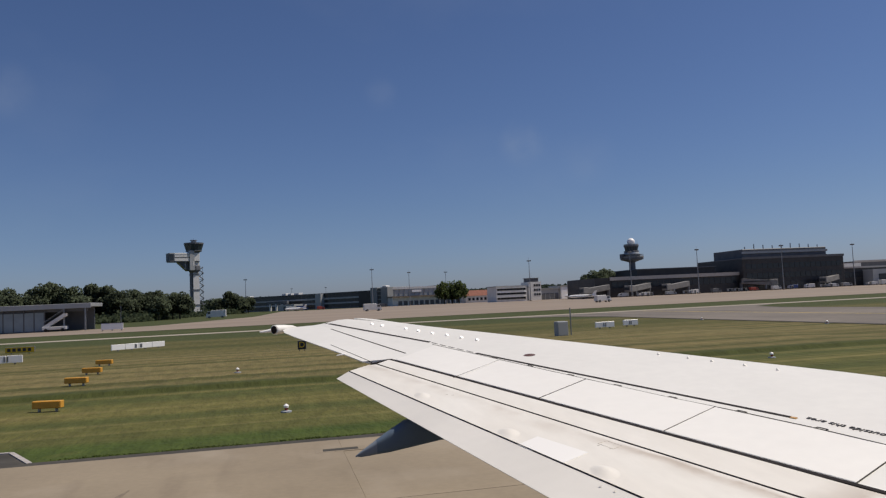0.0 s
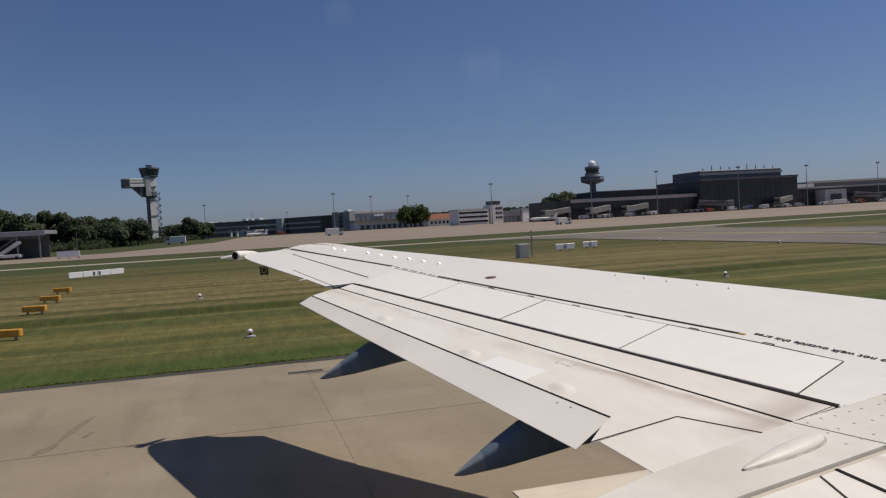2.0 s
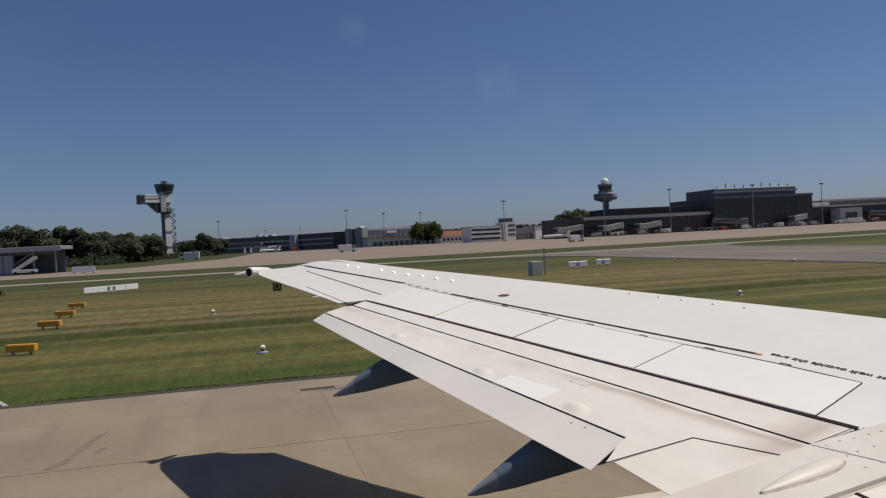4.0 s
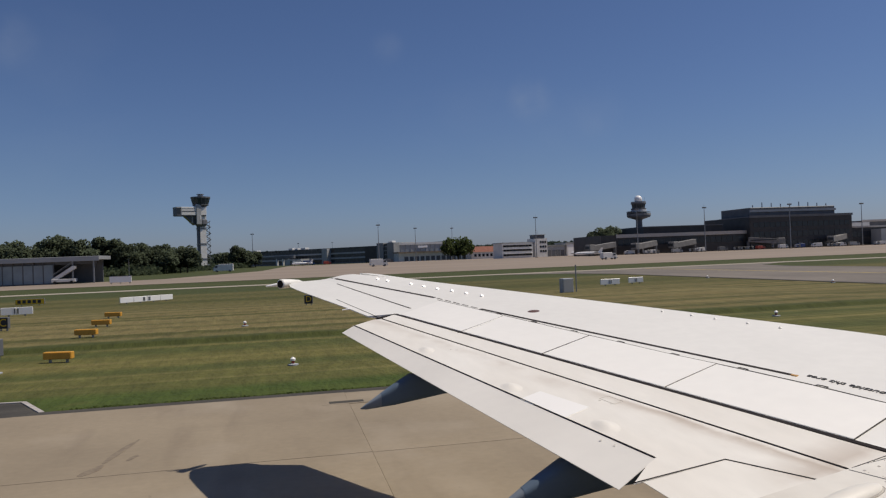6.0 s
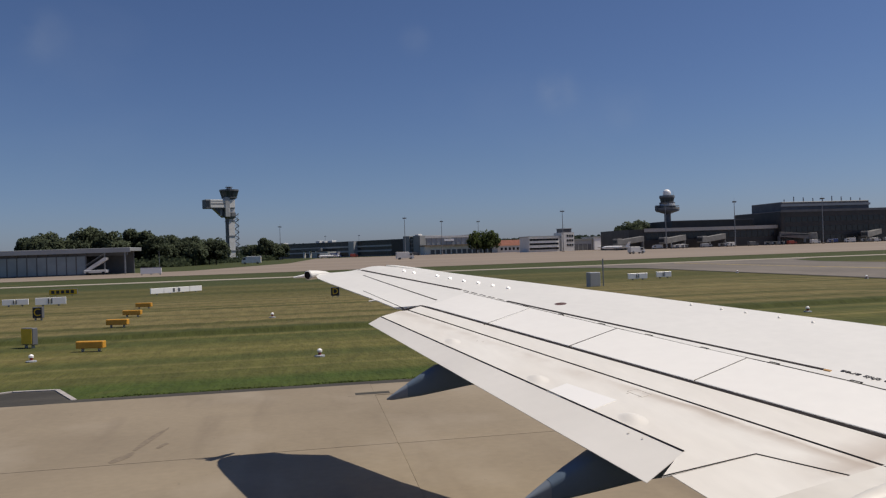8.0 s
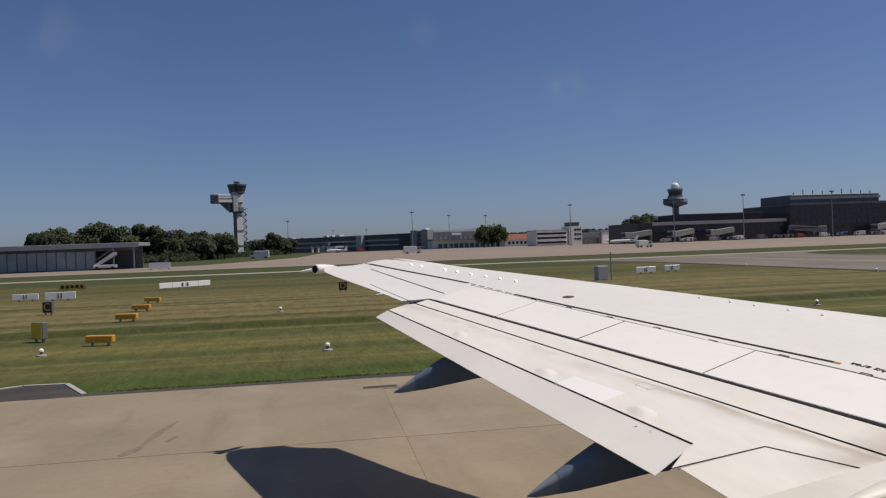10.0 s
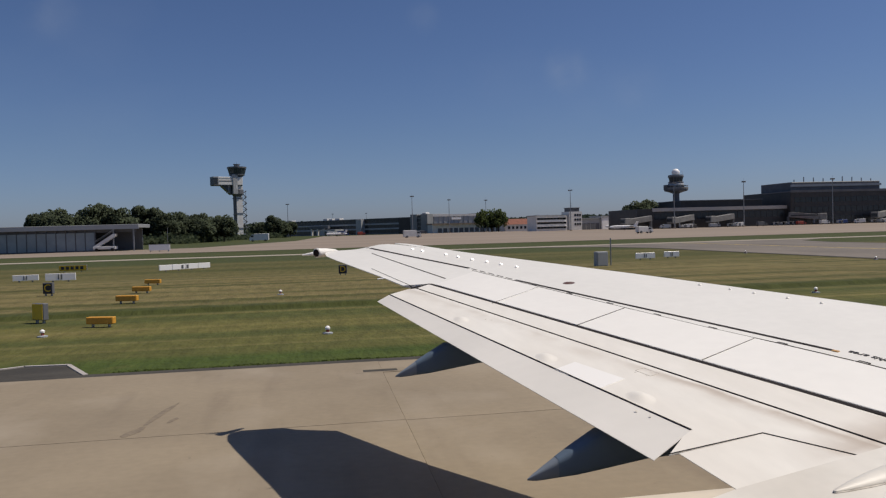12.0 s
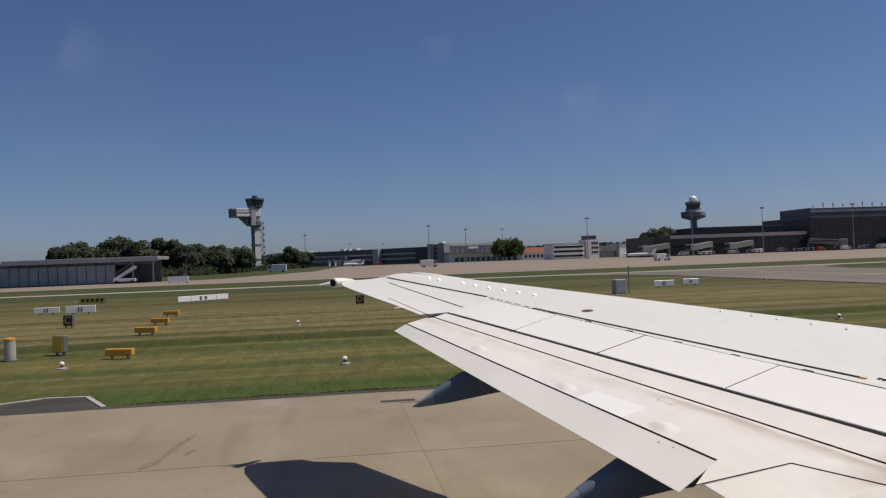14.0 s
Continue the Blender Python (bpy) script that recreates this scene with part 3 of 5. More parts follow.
def slat():
    """The drooped leading-edge slat: a thin bowed shell ahead of the nose; stations: rear x, y and drop, front x, y and drop."""
    stations = [(1.27, 12.56, -0.012, 1.86, 12.31, 0.095), (1.95, 11.56, 0.02, 2.29, 11.45, 0.10), (2.58, 10.60, 0.03, 2.72, 10.58, 0.09), (3.82, 8.55, 0.06, 3.98, 8.50, 0.12), (5.60, 5.45, 0.06, 5.78, 5.38, 0.13), (6.05, 4.65, 0.06, 6.24, 4.58, 0.13)]
    bm = bmesh.new()
    rings = []
    for x0, y0, d0, x1, y1, d1 in stations:
        ring = []
        for u, bow in ((0, 0), (0.3, 0.022), (0.6, 0.030), (0.85, 0.018), (1.0, -0.012)):
            x, y = x0 + (x1 - x0) * u, y0 + (y1 - y0) * u
            ring.append((x, y, wz(x0, y0) + (wz(x1, y1) - d1 - wz(x0, y0) + d0) * u - d0 + bow))
        ring += [(x, y, z - 0.035) for x, y, z in ring[::-1]]
        rings.append([bm.verts.new(p) for p in ring])
    for a, b in zip(rings, rings[1:]):
        for k in range(len(a)):
            j = (k + 1) % len(a)
            bm.faces.new((a[k], a[j], b[j], b[k]))
    bm.faces.new(rings[0])
    bm.faces.new(rings[-1][::-1])
    return bm


part("leading_edge_slat", slat(), M_PAINT, wing, "drooped white slat along the leading edge")
part("flap_shroud", plate([(1.31, 9.05, 0), (2.26, 6.45, 0), (2.74, 5.13, 0), (3.20, 3.78, 0), (3.28, 3.56, 0), (2.93, 3.48, 0), (2.35, 5.22, 0), (1.14, 8.86, 0)], 0.06), M_FLAP, wing)
part("flap", plate([(1.13, 8.857, -0.004), (2.344, 5.212, -0.004), (2.922, 3.476, -0.004), (2.682, 3.416, -0.004), (2.402, 3.812, -0.004), (1.775, 3.685, -0.004), (1.97, 3.90, -0.004), (2.06, 3.97, -0.004), (0.79, 8.62, -0.004), (1.04, 8.87, -0.004)], 0.006), M_FLAP, wing)
part("flap_tab", ruled((0.788, 8.62, -0.005), (2.055, 3.967, -0.005), (0.635, 8.48, -0.045), (1.712, 3.732, -0.045)), M_TAB, wing, "trailing edge of the flap, greyed for the shading of its tilt")
part("root_flap_panel", plate([(2.40, 3.81, -0.004), (2.68, 3.415, -0.004), (1.90, 3.23, -0.006), (1.835, 3.693, -0.006)], 0.003), M_FLAP, wing)
strip = part("root_fairing", plate([(1.15, 3.0, 0.006), (1.58, 3.12, 0.006), (1.9, 3.23, 0.006), (2.9, 3.47, 0.006), (3.68, 3.60, 0.006), (4.6, 3.72, 0.006), (4.6, 3.25, 0.006), (3.1, 3.04, 0.006), (2.58, 2.95, 0.006), (2.17, 2.88, 0.006), (1.3, 2.72, 0.006)], 0.022), M_ROOT, wing)
part("inboard_flap", plate([(1.0, 2.68, -0.02), (2.17, 2.86, -0.02), (2.58, 2.93, -0.02), (3.1, 3.02, -0.02), (4.3, 0.0, -0.02), (1.6, 0.0, -0.02)], 0.05), M_FLAP, wing)
part("inboard_spoiler", plate([(3.12, 3.02, -0.004), (4.0, 3.16, -0.004), (4.9, 0.0, 0.004), (4.36, 0.0, 0.002)], 0.05), M_FLAP, wing)

SEAMS = [
    ("hinge_seal", (1.33, 9.07), (3.31, 3.57), 0.042, 0.003), ("hinge_seal", (1.08, 8.90), (1.33, 9.08), 0.035, 0.003),
    ("spoiler_seal", (0.81, 12.66), (2.0, 9.92), 0.045, 0.003), ("spoiler_seal", (2.35, 8.87), (3.80, 5.10), 0.042, 0.003),
    ("flap_seal", (1.14, 8.86), (2.92, 3.48), 0.009, 0.002), ("flap_seal", (0.79, 8.61), (2.05, 3.97), 0.008, 0.001),
    ("aileron_seal", (0.85, 12.09), (1.57, 9.36), 0.022, 0.003), ]
FINE_SEAMS = [
    ("panel_seam", (1.78, 7.69), (2.47, 8.33), 0.004, 0.007), ("panel_seam", (2.28, 6.49), (2.95, 6.99), 0.004, 0.007),
    ("panel_seam", (2.77, 5.16), (3.475, 5.59), 0.005, 0.007), ("panel_seam", (3.23, 3.81), (3.94, 4.19), 0.005, 0.007), ("aileron_seam", (0.73, 10.56), (1.1, 9.0), 0.008, 0.003),
    ("root_seam", (1.78, 3.69), (2.40, 3.815), 0.004, 0.001), ("root_seam", (2.40, 3.815), (2.68, 3.42), 0.004, 0.001),
    ("root_seam", (2.94, 3.485), (3.31, 3.585), 0.005, 0.002), ("inboard_seam", (2.72, 2.96), (2.9, 1.4), 0.02, -0.015), ("inboard_seam", (2.60, 2.93), (2.45, 2.3), 0.008, -0.015),
]
def hinge_x(y):
    return 1.33 + (9.07 - y) * 0.36


def lock_x(y):
    return float(np.interp(-y, (-9.75, -6.05, -5.03, -4.19), (2.0, 3.29, 3.70, 3.95)))


CUTS = [(9.0, 9.68), (7.69, 8.33), (6.49, 6.99), (5.16, 5.59), (3.81, 4.19)]
for (h0, l0), (h1, l1) in zip(CUTS, CUTS[1:]):
    part("spoiler", ruled((hinge_x(h0) + 0.035, h0, 0.004), (hinge_x(h1) + 0.03, h1 + 0.012, 0.004), (lock_x(l0) - 0.008, l0 - 0.008, 0.004), (lock_x(l1) - 0.008, l1 + 0.004, 0.004), 12, 0.008), M_SPOILER, wing, "clean white spoiler panel")
for name, a, b, w, h in SEAMS:
    part(name, seam(a, b, w, h), M_SEAL, wing, "black rubber gap seal")
for name, a, b, w, h in FINE_SEAMS:
    part(name, seam(a, b, w, h), M_SEAL if "root" in name or w > 0.015 else M_GAP, wing, "thin dark panel gap")
# thin seam behind the spoiler seal, with small latches
for k in range(9):
    y0, y1 = 9.75 - k * 0.617, 9.75 - (k + 1) * 0.617 + 0.006
    x0, x1 = lock_x(y0), lock_x(y1)
    part("panel_seam", seam((x0, y0), (x1, y1), 0.007, 0.005), M_GAP, wing)
    if k > 1:
        ring = [(x0, y0 - 0.02), (x0 + 0.032, y0 - 0.008), (x0 + 0.058, y0 - 0.085), (x0 + 0.026, y0 - 0.097)]
        for p, q in zip(ring, ring[1:]):
            part("latch", seam(p, q, 0.005, 0.006, 2), M_GAP, wing)

# two rows of fins; their glints are put in as whiter paint
for x, y in ((1.47, 11.82), (1.59, 11.56), (1.87, 11.05), (2.0, 10.74), (2.14, 10.43), (2.29, 10.16), (2.42, 9.87), (2.56, 9.58)):
    part("vortex_stud", rodded((x + 0.02, y, wz(x, y) - 0.005), (x - 0.015, y, wz(x, y) + 0.015), 0.023, 0.017, 4), M_PATCH, wing, "small white fin with its glint put in as extra white")
for x, y in ((4.09, 7.62), (4.26, 7.30), (4.38, 7.05), (4.54, 6.73), (4.69, 6.43)):
    part("vortex_stud", rodded((x + 0.01, y, wz(x, y) - 0.005), (x - 0.01, y, wz(x, y) + 0.013), 0.018, 0.011, 4), M_SPOILER, wing)
part("white_patch", plate([(1.88, 5.43, -0.0015), (2.07, 4.94, -0.0015), (1.83, 4.80, -0.0015), (1.68, 5.30, -0.0015)], 0.004), M_REPAINT, wing, "brighter repainted rectangle")


def dome(x, y, rx, ry, h, dz=0.0):
    """A low blister on the upper surface."""
    bm = bmesh.new()
    bmesh.ops.create_uvsphere(bm, u_segments=20, v_segments=10, radius=1)
    bmesh.ops.delete(bm, geom=[v for v in bm.verts if v.co.z < -0.05], context="VERTS")
    for v in bm.verts:
        px, py = x + v.co.x * rx, y + v.co.y * ry
        v.co = (px, py, wz(px, py) + dz + max(v.co.z, 0) ** 4 * h)
    return bm


part("blister", dome(2.01, 4.55, 0.095, 0.15, 0.024, -0.0045), M_FLAP, wing, smooth=True)
part("blister", dome(1.71, 5.61, 0.090, 0.15, 0.022, -0.0045), M_FLAP, wing, smooth=True)
part("blister", dome(1.33, 7.1, 0.085, 0.15, 0.018, -0.0045), M_FLAP, wing, smooth=True)
bm = bmesh.new()
bmesh.ops.create_uvsphere(bm, u_segments=24, v_segments=12, radius=1)
for v in bm.verts:
    t = (v.co.x + 1) / 2
    w = 0.085 * (0.35 + 0.65 * t)
    px = 2.59 + v.co.x * 0.31
    py = 3.16 + 0.25 * v.co.x * 0.31 + v.co.y * w
    v.co = (px, py, wz(px, py) + 0.008 + max(v.co.z, -0.1) * 0.044 * (0.4 + 0.6 * t))
rim = bmesh.new()
bmesh.ops.create_uvsphere(rim, u_segments=24, v_segments=8, radius=1)
for v in rim.verts:
    t = (v.co.x + 1) / 2
    px = 2.591 + v.co.x * 0.318
    py = 3.155 + 0.25 * v.co.x * 0.32 + v.co.y * 0.090 * (0.37 + 0.62 * t)
    v.co = (px, py, wz(px, py) + 0.007 + v.co.z * 0.003)
part("blister_rim", rim, M_SCUFF, wing, "thin darker line round the fairing", smooth=True)
part("root_blister", bm, M_ROOT, wing, "teardrop-shaped raised fairing", smooth=True)
part("red_mark", dome(2.86, 8.38, 0.070, 0.07, 0.010, 0.0005), M_RED, wing, "small dull red oval cover")
part("orange_mark", plate([(3.78, 5.085, 0.007), (3.805, 5.10, 0.007), (3.828, 5.055, 0.007), (3.80, 5.04, 0.007)], 0.010), M_ORANGE, wing, "orange end cap of the seal")
rx_dir = Vector((-0.30, 0.95, 0.0)).normalized()
rx_dir.z = rx_dir.x * math.tan(radians(2)) + rx_dir.y * math.tan(radians(6))
rx_dir.normalize()
up_n = Vector((-math.tan(radians(2)), -math.tan(radians(6)), 1)).normalized()
ry_dir = up_n.cross(rx_dir)
tm = Matrix((rx_dir, ry_dir, up_n)).transposed().to_4x4()
tm.translation = (3.883, 5.035, wz(3.883, 5.035) + 0.003)
lettering("stencil_lettering", "Do not walk outside this area", 0.081, tm @ Matrix.Diagonal((1.11, 1.2, 1, 1)), M_INK, wing, "RIGHT")
# rivets on the root fairing
rng = random.Random(4)
for k in range(26):
    x = 2.95 + (k % 9) * 0.11 + rng.uniform(-0.02, 0.02)
    y = 3.14 + (k // 9) * 0.14 + 0.13 * (x - 2.95) + rng.uniform(-0.015, 0.015)
    part("fastener", plate([(x - 0.006, y - 0.006, 0.008), (x + 0.006, y - 0.006, 0.008), (x + 0.006, y + 0.006, 0.008), (x - 0.006, y + 0.006, 0.008)], 0.006), M_DIRT, wing)
part("root_seam", seam((2.9, 3.46), (3.12, 3.04), 0.006, 0.008), M_GREYD, wing)
part("root_seam", seam((3.66, 3.6), (4.1, 3.18), 0.006, 0.008), M_GREYD, wing)
for k in range(34):
    t = rng.random()
    x, y = (3.02 + 0.75 * t, 3.50 + 0.12 * t) if k % 2 else (2.98 + 0.14 * t, 3.42 - 0.33 * t)
    x, y = x + rng.uniform(-0.03, 0.03), y + rng.uniform(-0.03, 0.01)
    part("fastener", plate([(x - 0.0025, y - 0.0025, 0.007), (x + 0.0025, y - 0.0025, 0.007), (x + 0.0025, y + 0.0025, 0.007), (x - 0.0025, y + 0.0025, 0.007)], 0.006), M_SCUFF, wing)
# a small access panel and chipped spots on the flap and its trailing strip
CORNERS = [(2.30, 5.13), (2.345, 4.98), (2.26, 4.945), (2.215, 5.10)]
for p, q in zip(CORNERS, CORNERS[1:] + CORNERS[:1]):
    part("access_panel_edge", seam(p, q, 0.0025, -0.0022, 3), M_SCUFF, wing)
for x, y, n in ((2.20, 5.06, 0.010), (2.31, 5.03, 0.014), (2.24, 4.96, 0.008), (1.60, 6.98, 0.014), (1.555, 7.03, 0.010), (1.885, 4.34, 0.010), (1.925, 4.23, 0.008), (2.62, 4.42, 0.008)):
    part("chip", dome(x, y, n, n * 0.8, 0.0012, -0.0035), M_SCUFF, wing, smooth=True)
# dashes in the gap between the two spoiler seals
for k in range(5):
    t0, t1 = 0.05 + k * 0.19, 0.05 + k * 0.19 + 0.13
    a, b = ((2.0 + 0.35 * t, 9.92 - 1.05 * t) for t in (t0, t1))
    part("seal_dash", seam(a, b, 0.014, 0.003, 3), M_GAP, wing)
gear = part("main_gear_leg", rodded((4.2, 0.9, 0.35), (4.2, 0.9, 1.72), 0.11, 0.14, 12), M_STEEL, wing)
for s in (-0.28, 0.28):
    part("wheel", rodded((4.2, 0.9 + s - 0.14, 0.5), (4.2, 0.9 + s + 0.14, 0.5), 0.5, 0.5, 24), M_TYRE, gear)


def canoe(tail, rings, half):
    """A slab-sided flap-track fairing from its pointed tail forwards; rings: distance, keel, crest and width."""
    bm = bmesh.new()
    n = 20
    loops = []
    for dx, keel, crest, w in rings:
        mid, d = (keel + crest) / 2, (crest - keel) / 2
        loop = []
        for k in range(n):
            c, e = math.cos(k * math.tau / n), math.sin(k * math.tau / n)
            c, e = (math.copysign(abs(v) ** 0.55, v) for v in (c, e))
            loop.append(bm.verts.new((tail[0] + dx, tail[1] + w * half * c, tail[2] + mid + d * e)))
        loops.append(loop)
    for p, q in zip(loops, loops[1:]):
        for k in range(n):
            bm.faces.new((p[k], p[(k + 1) % n], q[(k + 1) % n], q[k]))
    return bm


TAIL = [(0.0, 0.002, 0.012, 0.04), (0.05, -0.002, 0.045, 0.22), (0.11, 0.003, 0.082, 0.38), (0.185, 0.012, 0.128, 0.56)]
BODY = [(0.185, 0.012, 0.130, 0.57), (0.30, 0.022, 0.20, 0.76), (0.45, 0.045, 0.285, 0.95), (0.75, 0.09, 0.30, 1.0), (1.3, 0.12, 0.30, 1.0), (2.0, 0.2, 0.30, 0.7)]
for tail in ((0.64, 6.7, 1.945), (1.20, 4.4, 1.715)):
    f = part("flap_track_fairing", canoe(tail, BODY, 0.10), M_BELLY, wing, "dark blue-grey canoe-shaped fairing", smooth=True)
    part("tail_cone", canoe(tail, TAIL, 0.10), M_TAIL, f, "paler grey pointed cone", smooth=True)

# tip pod with its dark opening
pod = part("tip_pod", turned([(0.02, 0.50), (0.05, 0.40), (0.070, 0.22), (0.079, 0.04), (0.077, 0.0)], 24), M_PAINT, wing, smooth=True)
pod.matrix_basis = look((-0.03, 12.56, 2.92), (-0.55, 12.08, 2.915))
part("pod_opening", rodded((0, 0, 0.004), (0, 0, -0.006), 0.064, 0.064, 24), M_SEAL, pod, "dark round lamp opening")
part("pod_spike", rodded((0.06, 12.70, 2.92), (-0.26, 12.67, 2.89), 0.045, 0.012, 12), M_PATCH, wing)
part("static_wick", rodded((0.86, 9.75, wz(0.86, 9.75) - 0.004), (0.74, 9.72, wz(0.8, 9.75) - 0.012), 0.012, 0.006), M_PATCH, wing)


# ---- fuselage side round the passenger's window ----
def fuselage():
    """A tube along x with a wall of two skins and one open window; closed and tapered at both ends."""
    cy, cz, big = -1.52, 2.75, 1.75
    lo, hi = math.asin((3.06 - cz) / big), math.asin((3.48 - cz) / big)
    turns = sorted([lo, hi] + [hi + (math.tau + lo - hi) * k / 30 for k in range(1, 30)])
    cols = [(-17, 0.12), (-13, 0.55), (-9, 0.9), (-6, 1), (-3, 1), (-0.13, 1), (0.24, 1), (3, 1), (6, 1), (10, 1), (13, 0.93), (15, 0.7), (16.2, 0.3)]
    hole_x = [c[0] for c in cols].index(-0.13)
    hole_a = turns.index(lo)
    bm = bmesh.new()
    n = len(turns)
    skins = []
    for thick in (0.0, 0.06):
        skins.append([[bm.verts.new((x * (1 - thick * 0.05), cy + (big * s - thick * s) * math.cos(a), cz + (big * s - thick * s) * math.sin(a))) for a in turns] for x, s in cols])
    for rows in skins:
        for i in range(len(cols) - 1):
            for k in range(n):
                if (i, k) != (hole_x, hole_a):
                    j = (k + 1) % n
                    bm.faces.new((rows[i][k], rows[i][j], rows[i + 1][j], rows[i + 1][k]))
        bm.faces.new(rows[0])
        bm.faces.new(rows[-1][::-1])
    ring = [(hole_x, hole_a), (hole_x + 1, hole_a), (hole_x + 1, hole_a + 1), (hole_x, hole_a + 1)]
    for p, q in zip(ring, ring[1:] + ring[:1]):
        bm.faces.new((skins[0][p[0]][p[1]], skins[0][q[0]][q[1]], skins[1][q[0]][q[1]], skins[1][p[0]][p[1]]))
    return bm


body = tagged(part("fuselage_wall", fuselage(), M_PAINT, smooth=True), "white fuselage wall of the airliner round an open window", "wall", kind="structure")
for k in range(-7, 12):
    if k:
        part("cabin_window", boxed((k * 0.86 - 0.08, 0.125, 3.1), (k * 0.86 + 0.14, 0.15, 3.42), 0.01), M_GLASS, body)


# ---- airport buildings ----
def polar(bearing, dist):
    """Plan place by bearing from +y towards +x, in degrees, and distance."""
    return dist * math.sin(radians(bearing)), dist * math.cos(radians(bearing))


def rows_of_panes(parent, name, x0, x1, count, z0, z1, y, mat, gap=0.3, depth=0.12):
    """Panes side by side on a facade that faces local -y; they share one mesh."""
    w = (x1 - x0) / count
    me = mesh_of(boxed((gap / 2, -depth, 0), (w - gap / 2, 0.0, z1 - z0)), name)
    me.materials.append(mat)
    for k in range(count):
        ob = new(name, me)
        ob.parent = parent
        ob.location = (x0 + k * w, y, z0)


def mast(bm_h, label="tall galvanised floodlight mast on the apron"):
    """A slim floodlight mast with a head frame and lamps."""
    t = thing("floodlight_mast", label, "light mast", group="floodlight masts")
    part("pole", turned([(0.30, 0), (0.24, bm_h * 0.4), (0.13, bm_h)], 10), M_STEEL, t)
    part("base", turned([(0.8, 0), (0.8, 0.4), (0.4, 0.5)], 10), M_APRON, t)
    part("head_frame", boxed((-1.3, -0.12, bm_h - 0.3), (1.3, 0.12, bm_h)), M_STEEL, t)
    for k in range(4):
        part("lamp", boxed((-1.2 + k * 0.65, -0.5, bm_h), (-0.75 + k * 0.65, 0.1, bm_h + 0.45), 0.05), M_GREYD, t)
    part("spike", rodded((0, 0, bm_h), (0, 0, bm_h + 2.2), 0.05, 0.02, 6), M_STEEL, t)
    return t


# control tower with a cantilevered office box
tx, ty = polar(-5.6, 730)
tower = thing("control_tower", "tall pale control tower with dark flared cab and cantilevered box", "control tower", (tx, ty, 0), 25)
part("shaft", extruded([(-2.2, -3.2), (3.4, -3.2), (3.4, 3.2), (-2.2, 3.2)], 0, 49), M_WHITE, tower)
part("shaft_side", boxed((-3.6, -2.4, 0), (-2.2, 2.4, 46)), M_GREYD, tower, "dark recessed strip beside the shaft")
for z in (8.0, 21.8, 36.4):
    part("shaft_band", boxed((-3.9, -3.45, z), (3.7, 3.45, z + 0.7)), M_GREYD, tower)
    part("shaft_band", boxed((-2.4, -3.4, z + 1.3), (3.6, 3.4, z + 1.7)), M_GREYW, tower)
part("side_box", boxed((-5.6, -2.2, 9.6), (-3.6, 0.8, 13.4), 0.1), M_GREYD, tower)
part("neck", turned([(4.0, 38.5), (5.6, 41.0), (5.6, 44.5), (4.4, 45.2)], 12), M_GREYD, tower)
boxp = part("cantilever_box", boxed((-19.6, -5.5, 49.0), (3.4, 5.5, 56.4), 0.2), M_WHITE, tower)
part("box_end", boxed((-23.8, -5.3, 48.8), (-19.7, 5.3, 56.2), 0.25), M_GREYD, boxp, "dark glazed end of the box")
part("end_frame", boxed((-23.9, -5.45, 55.6), (-19.6, 5.45, 56.5)), M_GREYW, boxp)
part("end_pane", boxed((-23.2, -5.42, 50.0), (-20.4, -5.25, 55.0)), M_GLASS, boxp)
part("box_window", boxed((-19.0, -5.62, 52.1), (-6.2, -5.45, 52.9)), M_GREYD, boxp)
part("box_window", boxed((-19.0, -5.62, 54.9), (-6.2, -5.45, 55.3)), M_GREYW, boxp)
part("box_soffit", boxed((-23.4, -5.2, 48.3), (3.2, 5.2, 48.95)), M_GREYD, boxp)
part("box_brace", extruded([(-15.8, 0), (-5.4, 0), (-5.4, -8.2), (-7.0, -8.2)], -3.0, 3.0), M_GLASS, tower, "dark glazed wedge under the box").matrix_basis = pose(0, 0, 48.3, 90, 0, 0)
part("brace_rib", boxed((-9.6, -3.2, 41.8), (-8.9, 3.2, 48.3)), M_GREYW, tower)
part("box_pier", boxed((-6.0, -6.2, 40.6), (-1.6, 0, 58.8), 0.15), M_GREYW, tower)
part("pier_slot", boxed((-3.2, -6.32, 44.5), (-2.4, -6.15, 48.6)), M_WHITE, tower)
part("side_core", boxed((-1.6, -4.0, 45.0), (3.6, 4.0, 58.0), 0.1), M_WHITE, tower)
part("core_slot", boxed((0.4, -4.15, 49.4), (3.0, -3.95, 51.2)), M_GREYD, tower)
cab = part("cab", turned([(6.9, 58.8), (7.0, 59.6), (8.5, 64.6)], 14), M_CABGLASS, tower)
part("cab_roof", turned([(8.8, 64.6), (8.9, 66.0), (4.0, 66.5)], 14), M_GREYD, cab)
part("cab_floor", turned([(4.5, 56.6), (6.6, 58.0), (7.3, 58.3), (7.3, 58.9)], 14), M_GREYD, cab)
for k in range(14):
    a = k * math.tau / 14
    part("mullion", rodded((7.02 * math.cos(a), 7.02 * math.sin(a), 59.4), (8.5 * math.cos(a), 8.5 * math.sin(a), 64.6), 0.11, 0.11, 5), M_GREYD, cab)
part("roof_plant", turned([(2.6, 66.4), (2.6, 67.6), (1.2, 68.0)], 12), M_GREYW, tower)
part("aerial_ring", turned([(3.2, 68.2), (3.4, 68.2), (3.4, 68.7), (3.2, 68.7)], 12), M_STEEL, tower)
for x, y, z in ((0, 0, 71.0), (2.4, 0.8, 69.8), (-2.2, -0.6, 70.2)):
    part("aerial", rodded((x, y, 66.4), (x, y, z), 0.12, 0.05, 6), M_STEEL, tower)
